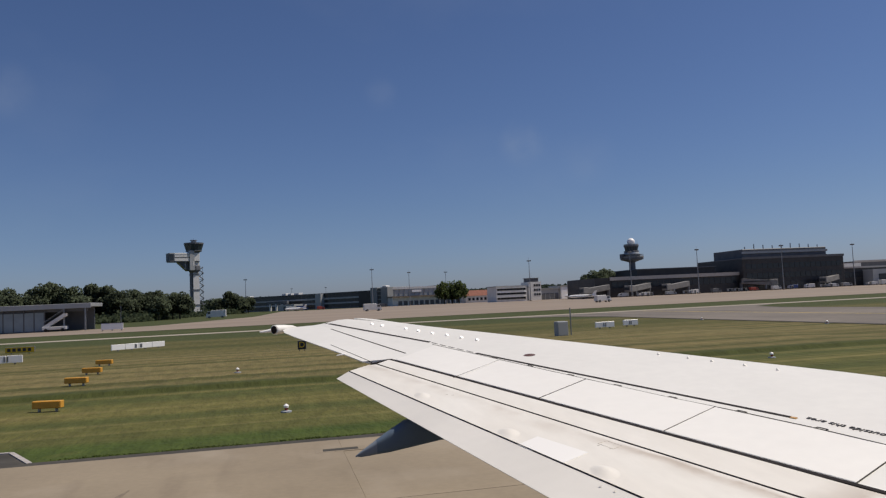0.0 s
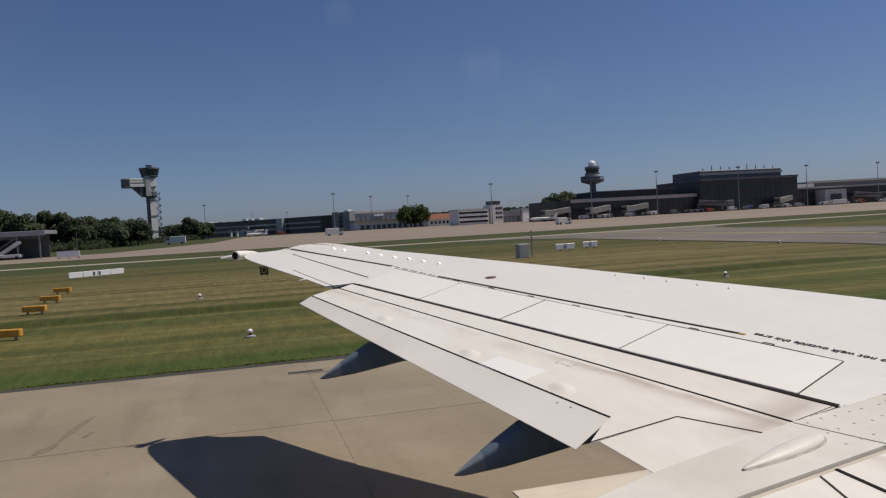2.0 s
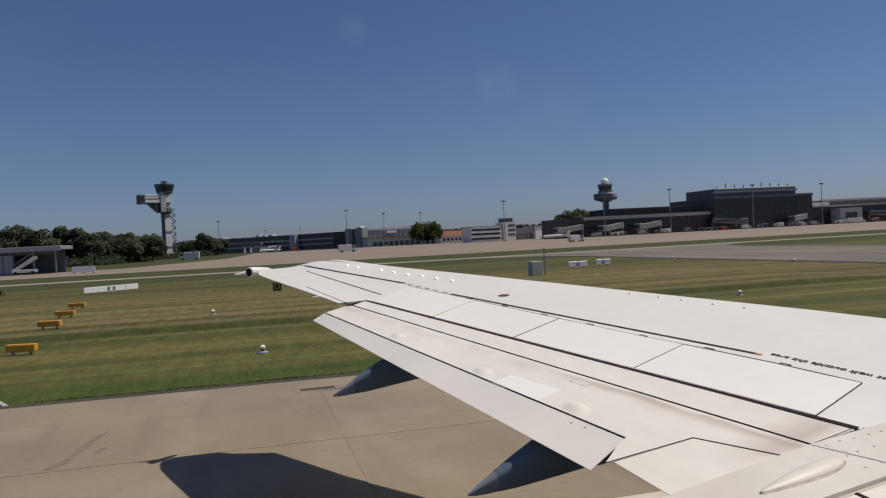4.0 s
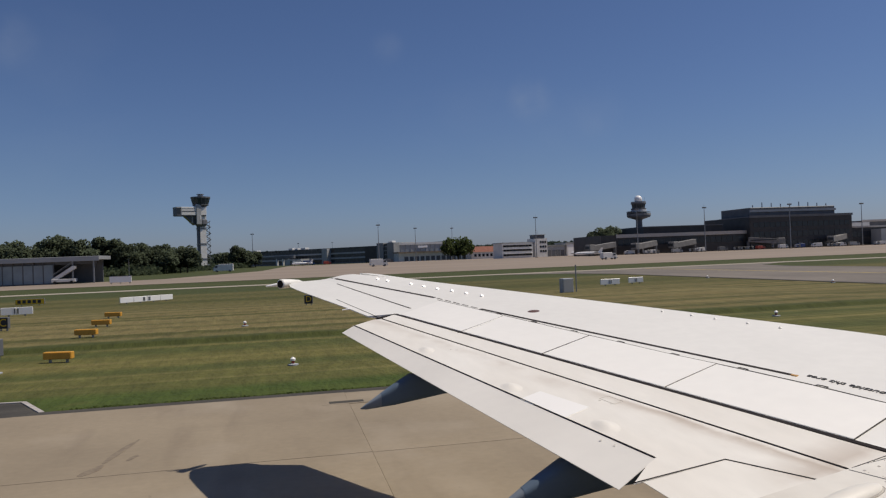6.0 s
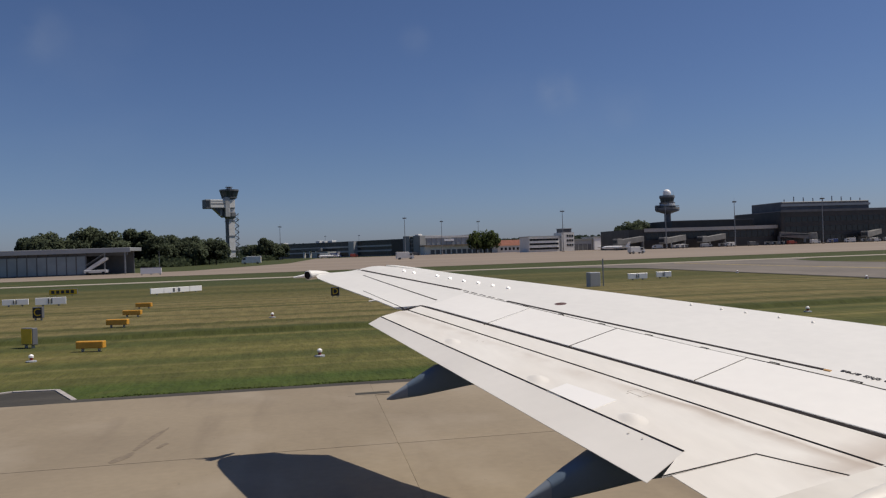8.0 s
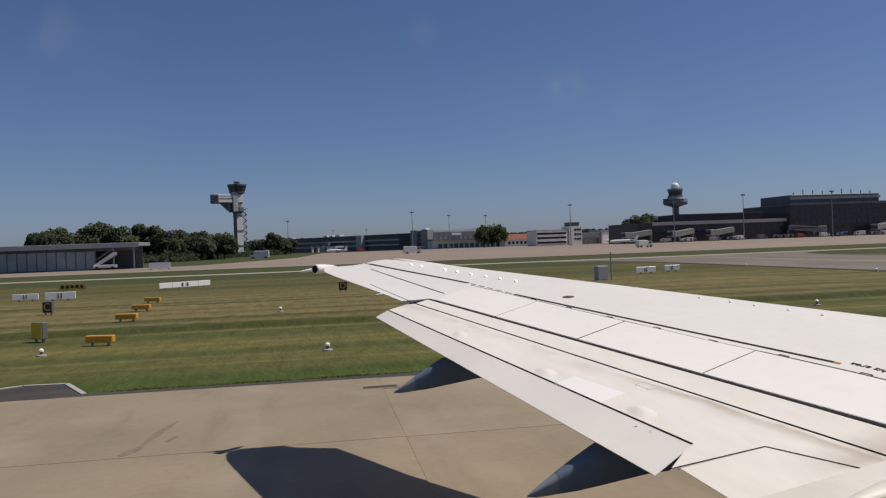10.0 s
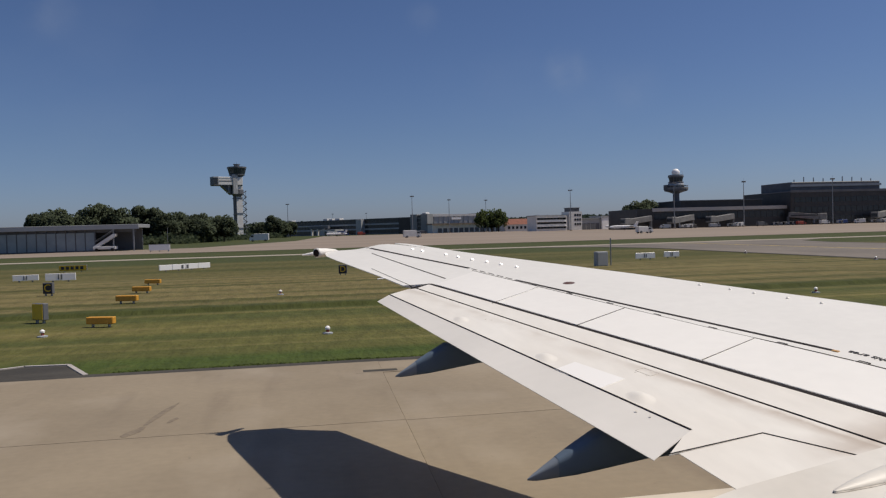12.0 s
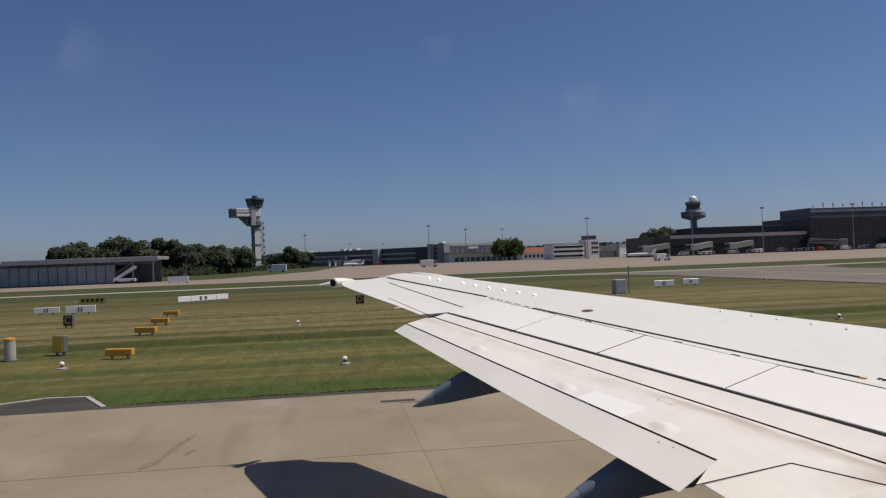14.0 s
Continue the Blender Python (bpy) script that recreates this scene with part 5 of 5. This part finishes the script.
# ---- trees ----
def leaf_cloud(seed, height, spread, count, size, low=0.08):
    """Crown of many small leaf clumps gathered in uneven lobes."""
    r = random.Random(seed)
    lobes = []
    for k in range(22):
        a, u = r.uniform(0, math.tau), r.uniform(-0.55, 1.0)
        out = math.sqrt(1 - u * u * 0.9) * spread * r.uniform(0.45, 0.66)
        z = height * (0.50 + 0.34 * u)
        lobes.append((Vector((out * math.cos(a), out * math.sin(a), z)), spread * r.uniform(0.22, 0.36)))
    lobes.append((Vector((0, 0, height * 0.60)), spread * 0.60))
    verts, faces, normals = [], [], []
    for k in range(count):
        c, rad = r.choice(lobes)
        d = Vector((r.gauss(0, 1), r.gauss(0, 1), r.gauss(0, 0.85))).normalized() * rad * r.uniform(0.80, 1.06)
        p = c + d
        p.z = max(p.z, height * low)
        out = (d.normalized() + Vector((0.1 + r.gauss(0, 0.3), r.gauss(0, 0.3), 0.6 + r.gauss(0, 0.3)))).normalized()
        normals += [out] * 4
        u = Vector((r.gauss(0, 1), r.gauss(0, 1), r.gauss(0, 1))).normalized()
        v = u.cross(Vector((r.gauss(0, 1), r.gauss(0, 1), r.gauss(0, 1)))).normalized()
        s = size * r.uniform(0.6, 1.3)
        i = len(verts)
        verts += [p + u * s, p + v * s * 0.7, p - u * s, p - v * s * 0.7]
        faces.append((i, i + 1, i + 2, i + 3))
    return verts, faces, normals


def tree(seed, height, spread, label, mat, count=5600, size=0.50):
    t = thing("tree", label, "tree", group="trees before the tower")
    r = random.Random(seed)
    bm = bmesh.new()
    rod(bm, (0, 0, -0.2), (0.2, 0.1, height * 0.5), height * 0.028, height * 0.014, 7)
    for k in range(6):
        a = k * 1.1 + r.random()
        z = height * r.uniform(0.25, 0.5)
        rod(bm, (0.1, 0.05, z), (spread * 0.5 * math.cos(a), spread * 0.5 * math.sin(a), z + height * 0.2), height * 0.011, height * 0.004, 5)
    part("trunk", bm, M_BARK, t)
    v, f, n = leaf_cloud(seed, height, spread, count, size)
    me = bpy.data.meshes.new("crown")
    me.from_pydata(v, [], f)
    me.polygons.foreach_set("use_smooth", [True] * len(me.polygons))
    me.normals_split_custom_set_from_vertices(n)
    me.materials.append(mat)
    crown = new("crown", me)
    crown.parent = t
    return t


kinds = [tree(s, h, w, "dense dark green deciduous tree", M_LEAF) for s, h, w in ((1, 17, 9.0), (2, 15, 8.5), (3, 18, 9.0), (4, 14, 8.0))]
rng = random.Random(21)
spots = []
for k in range(30):
    b = -18.4 + k * 0.40
    spots.append((b + rng.uniform(-0.15, 0.15), 360 + rng.uniform(-12, 30), rng.uniform(0.84, 1.0) * (1.0 if b < -11 else 0.88)))
for k in range(9):
    spots.append((-4.3 + k * 0.30, 560 + rng.uniform(-10, 25), rng.uniform(0.7, 0.95)))
for k in range(12):
    spots.append((23.4 + k * 0.26, 480 + rng.uniform(-12, 12), rng.uniform(0.8, 1.05)))
for n, (b, d, s) in enumerate(spots):
    x, y = polar(b, d)
    m = pose(x, y, 0, 0, 0, rng.uniform(0, 360)) @ Matrix.Scale(s, 4)
    if n < 4:
        kinds[n].matrix_basis = m
    else:
        c = copy_thing(kinds[rng.randrange(4)], pose(x, y, 0, 0, 0, rng.uniform(0, 360)))
        c.scale = (s, s, s)
lime = tree(9, 17, 9, "round bright green tree clump by the apron", M_LEAF2, 1500, 0.7)
lime.matrix_basis = pose(*polar(12.7, 548), 0)
copy_thing(lime, pose(*polar(13.3, 552), 0, 0, 0, 80))
copy_thing(lime, pose(*polar(13.8, 548), 0, 0, 0, 170))

# scrub along the foot of the trees
r = random.Random(5)
verts, faces = [], []
for k in range(7000):
    b = r.uniform(-19, -2.2)
    x, y = polar(b, 338 + r.gauss(0, 6) + max(0, b + 9) * 34)
    z = abs(r.gauss(0, 1.5))
    u = Vector((r.gauss(0, 1), r.gauss(0, 1), r.gauss(0, 1))).normalized()
    v = u.cross(Vector((r.gauss(0, 1), r.gauss(0, 1), r.gauss(0, 1)))).normalized()
    s = r.uniform(0.4, 0.9)
    p = Vector((x, y, z))
    i = len(verts)
    verts += [p + u * s, p + v * s, p - u * s, p - v * s]
    faces.append((i, i + 1, i + 2, i + 3))
me = bpy.data.meshes.new("scrub")
me.from_pydata(verts, [], faces)
me.materials.append(M_SCRUB)
tagged(new("scrub", me), "low dark green scrub at the foot of the trees", "bushes", kind="stuff")

# far woods on the horizon
verts, faces = [], []
for k in range(34000):
    x = r.uniform(-1500, 3300)
    y = 1480 + r.uniform(0, 160)
    top = 21 + 4.5 * noise.noise((x * 0.004, 3.1, 0)) + 2.0 * noise.noise((x * 0.03, 7.7, 0)) + (y - 1480) * 0.03
    z = top * r.random() ** 0.6
    s = r.uniform(2.0, 4.2)
    u = Vector((r.gauss(0, 1), r.gauss(0, 1), r.gauss(0, 1))).normalized()
    v = u.cross(Vector((r.gauss(0, 1), r.gauss(0, 1), r.gauss(0, 1)))).normalized()
    p = Vector((x, y, z))
    i = len(verts)
    verts += [p + u * s, p + v * s, p - u * s, p - v * s]
    faces.append((i, i + 1, i + 2, i + 3))
me = bpy.data.meshes.new("far_woods")
me.from_pydata(verts, [], faces)
me.materials.append(M_WOODS)
tagged(new("far_woods", me), "dark belt of woods along the horizon", "woods", kind="stuff")


# ---- signs and lights beside the runway ----
def marker_board(x, y, length, height, turn, label="long low white marker board on the grass"):
    t = thing("marker_board", label, "marker board", (x, y, -0.05), turn, group="marker boards")
    n = max(2, round(length / 1.4))
    for k in range(n):
        part("panel", boxed((-length / 2 + k * length / n + 0.02, -0.06, 0.12), (-length / 2 + (k + 1) * length / n - 0.02, 0.06, 0.12 + height), 0.015), M_PATCH, t)
        part("foot", boxed((-length / 2 + (k + 0.5) * length / n - 0.05, -0.05, 0), (-length / 2 + (k + 0.5) * length / n + 0.05, 0.05, 0.14)), M_GREYD, t)
    part("bar_mark", boxed((-length * 0.08, -0.075, 0.2), (-length * 0.04, -0.058, 0.04 + height)), M_GREYD, t)
    part("bar_mark", boxed((length * 0.02, -0.075, 0.2), (length * 0.06, -0.058, 0.04 + height)), M_GREYD, t)
    return t


marker_board(-12.5, 75.2, 5.4, 0.50, 40)
marker_board(-22.6, 63.6, 1.9, 0.45, 5)
marker_board(-19.6, 62.2, 2.2, 0.55, 5)
marker_board(29.4, 64.3, 2.0, 0.50, 5)
marker_board(32.6, 65.6, 1.6, 0.50, 5)


def guidance_sign(x, y, w, h, face, turn, label, letters="", ink=None, bars=0):
    t = thing("guidance_sign", label, "sign", (x, y, field_z(x, y) - 0.03), turn, group="taxiway signs")
    b = part("box", boxed((-w / 2, -0.12, 0.16), (w / 2, 0.12, 0.16 + h), 0.02), face if face is M_AMBER else M_GREYD, t)
    part("face", boxed((-w / 2 + 0.03, -0.135, 0.19), (w / 2 - 0.03, -0.119, 0.13 + h)), face, b)
    for s in (-0.3, 0.3):
        part("leg", boxed((s * w - 0.03, -0.05, 0), (s * w + 0.03, 0.05, 0.18)), M_STEEL, t)
    if letters:
        lettering("letter", letters, h * 0.95, pose(0, -0.138, 0.16 + h / 2, 90, 0, 0), ink, t)
    for k in range(bars):
        part("bar_mark", boxed((-w / 2 + 0.2 + k * 0.45, -0.142, 0.28), (-w / 2 + 0.5 + k * 0.45, -0.134, 0.05 + h)), M_INK, t)
    return t


for x, y in ((-8.0, 29.6), (-9.0, 37.8), (-9.8, 44.5), (-10.6, 51.4)):
    guidance_sign(x, y, 1.05, 0.26, M_AMBER, -14, "flat orange approach light box on the grass")
guidance_sign(-14.9, 45.2, 0.55, 0.62, M_INK, -10, "black taxiway sign with a yellow letter C", "C", M_YELLOW)
guidance_sign(1.8, 54.6, 0.60, 0.62, M_INK, -5, "black taxiway sign with a yellow letter D", "D", M_YELLOW)
guidance_sign(-10.9, 32.0, 0.66, 0.66, M_YELLOW, -35, "square yellow sign box turned aside on the grass")
guidance_sign(-24.0, 80.0, 2.6, 0.55, M_YELLOW, 0, "wide yellow sign with black marks", bars=5)


def edge_light(x, y):
    t = thing("edge_light", "small white and red runway edge lamp on the grass", "edge light", (x, y, field_z(x, y)), 0, group="runway edge lights")
    part("base", turned([(0.17, 0), (0.17, 0.04), (0.07, 0.06)], 12), M_CONE, t)
    part("stem", turned([(0.05, 0.05), (0.05, 0.14), (0.08, 0.15)], 10), M_REDP, t)
    part("lens", turned([(0.08, 0.15), (0.085, 0.21), (0.03, 0.26)], 12), M_PATCH, t)
    return t


for x, y in ((-9.3, 27.4), (-1.9, 39.0), (0.25, 24.7), (21.9, 30.3), (37.6, 32.6), (41.4, 40.0), (42.8, 52.0), (42.8, 70.0)):
    edge_light(x, y)

post = thing("marker_post", "short weathered brown drum on a low plate", "marker post", (-12.3, 30.8, -0.05), 0)
part("drum", turned([(0.20, 0.04), (0.21, 0.3), (0.20, 0.75), (0.16, 0.80)], 16), M_DIRT, post)
part("plate", turned([(0.3, 0), (0.3, 0.05)], 16), M_GREYD, post)
part("cap", turned([(0.21, 0.79), (0.21, 0.86), (0.05, 0.90)], 16), M_AMBER, post)
cabinet = thing("field_cabinet", "pale grey equipment cabinet with a slim pole", "cabinet", (21.2, 54.2, field_z(21.2, 54.2) - 0.02), 8)
part("body", boxed((-0.45, -0.3, 0), (0.45, 0.3, 1.1), 0.03), M_CONE, cabinet)
part("door", boxed((-0.40, -0.32, 0.08), (0.40, -0.30, 1.02)), M_GREYW, cabinet)
part("pole", rodded((0.85, 0, 0), (0.85, 0, 2.1), 0.05, 0.05, 8), M_STEEL, cabinet)
panel = thing("marker_board", "large white marker board on legs with a thin pole", "marker board", (-33, 168, -0.05), -6)
part("face", boxed((-2.2, -0.08, 0.35), (2.2, 0.08, 1.6), 0.03), M_PATCH, panel)
part("top_rail", boxed((-2.25, -0.12, 1.6), (2.25, 0.12, 1.72)), M_GREYD, panel)
for x in (-1.9, 0.0, 1.9):
    part("leg", boxed((x - 0.07, -0.07, 0), (x + 0.07, 0.07, 0.36)), M_STEEL, panel)
part("pole", rodded((1.7, 0.3, 0), (1.7, 0.3, 5.2), 0.05, 0.03, 8), M_STEEL, panel)

# drain apron that breaks the runway's grass edge
DX = -2.6
KERB = [(-6.4 + DX, 18.9), (-6.0 + DX, 20.4), (-5.0 + DX, 21.0), (-3.9 + DX, 20.9), (-3.0 + DX, 19.2)]
drain = tagged(part("drain_apron", extruded([(-6.6 + DX, 18.78), *KERB, (-2.8 + DX, 18.78)], -0.3, -0.03), M_SHOULDER), "dark asphalt patch bulging into the grass", "pavement", kind="structure")
for p, q in zip(KERB, KERB[1:]):
    d = Vector((q[0] - p[0], q[1] - p[1])).normalized() * 0.06
    part("kerb", extruded([(p[0] - d.y, p[1] + d.x), (p[0] + d.y, p[1] - d.x), (q[0] + d.y, q[1] - d.x), (q[0] - d.y, q[1] + d.x)], -0.2, -0.005), M_DIRT, drain)

# ragged grass fringe that overhangs the runway's edge
verts, faces = [], []
for k in range(9000):
    x = r.uniform(-18, 26)
    if -6.7 + DX < x < -2.7 + DX:
        continue
    y = 19.20 + r.random() * 0.4 + 0.12 * noise.noise((x * 0.8, 0, 0))
    h = r.uniform(0.015, 0.04)
    a = r.uniform(0, math.tau)
    w = r.uniform(0.01, 0.03)
    dx, dy = w * math.cos(a), w * math.sin(a)
    lx, ly = r.gauss(0, 0.04), r.gauss(0, 0.04)
    i = len(verts)
    verts += [(x - dx, y - dy, -0.055), (x + dx, y + dy, -0.055), (x + lx, y + ly, -0.05 + h)]
    faces.append((i, i + 1, i + 2))
me = bpy.data.meshes.new("grass_fringe")
me.from_pydata(verts, [], faces)
me.materials.append(M_GRASS)
tagged(new("grass_fringe", me), "short ragged grass along the runway's edge", "grass", kind="stuff")

# ---- runway slabs, last ----
bed = tagged(part("runway", boxed((-220, -24, -0.3), (240, EDGE - 0.04, -0.035)), M_JOINT), "brown-grey concrete runway of large jointed slabs", "runway", kind="structure")
LEN, WID = 7.5, 5.95
slab_mesh = None
for i in range(-20, 22):
    for j in range(6):
        y0 = EDGE - 0.05 - (j + 1) * WID
        if slab_mesh is None:
            bm = boxed((0.004, 0.009, -0.2), (LEN - 0.004, WID - 0.009, 0.0))
            slab_mesh = mesh_of(bm, "slab")
            slab_mesh.materials.append(M_CONC)
        s = new("slab", slab_mesh)
        s.parent = bed
        s.location = (1.4 + i * LEN, y0, -0.002 + 0.004 * ((i * 7 + j * 3) % 3 - 1))
part("touchdown_marking", boxed((3.0, 5.4, -0.01), (24.9, 8.4, 0.007)), M_RUNPAINT, bed, "broad worn white runway marking")
for pts in ([(-3.22, 12.98, 0.07), (-3.14, 13.18, 0.10), (-3.06, 13.45, 0.05)], [(-3.04, 13.7, 0.035), (-2.97, 14.2, 0.06), (-2.88, 14.75, 0.055), (-2.78, 15.2, 0.02)], [(-2.66, 13.75, 0.04), (-2.60, 13.95, 0.05)]):
    bm = bmesh.new()
    rows = [[bm.verts.new((x + f * w * 1.2, y + f * 0.1 * w, z)) for f, z in ((-1, 0.006), (1, 0.006), (1, 0.003), (-1, 0.003))] for x, y, w in [(pts[0][0] - 0.01, pts[0][1] - 0.08, 0.02), *pts, (pts[-1][0] + 0.01, pts[-1][1] + 0.1, 0.008)]]
    for a, b in zip(rows, rows[1:]):
        for k in range(4):
            bm.faces.new((a[k], a[(k + 1) % 4], b[(k + 1) % 4], b[k]))
    part("stain", bm, M_STAIN, bed, "faint tarry stain")
part("drain_grate", boxed((0.95, 17.35, -0.05), (1.75, 17.62, 0.006), 0.004), M_SHOULDER, bed, "dark rusty drain grate")
part("grate_surround", boxed((0.78, 17.25, -0.05), (1.92, 17.72, 0.0045), 0.0), M_CONC, bed)
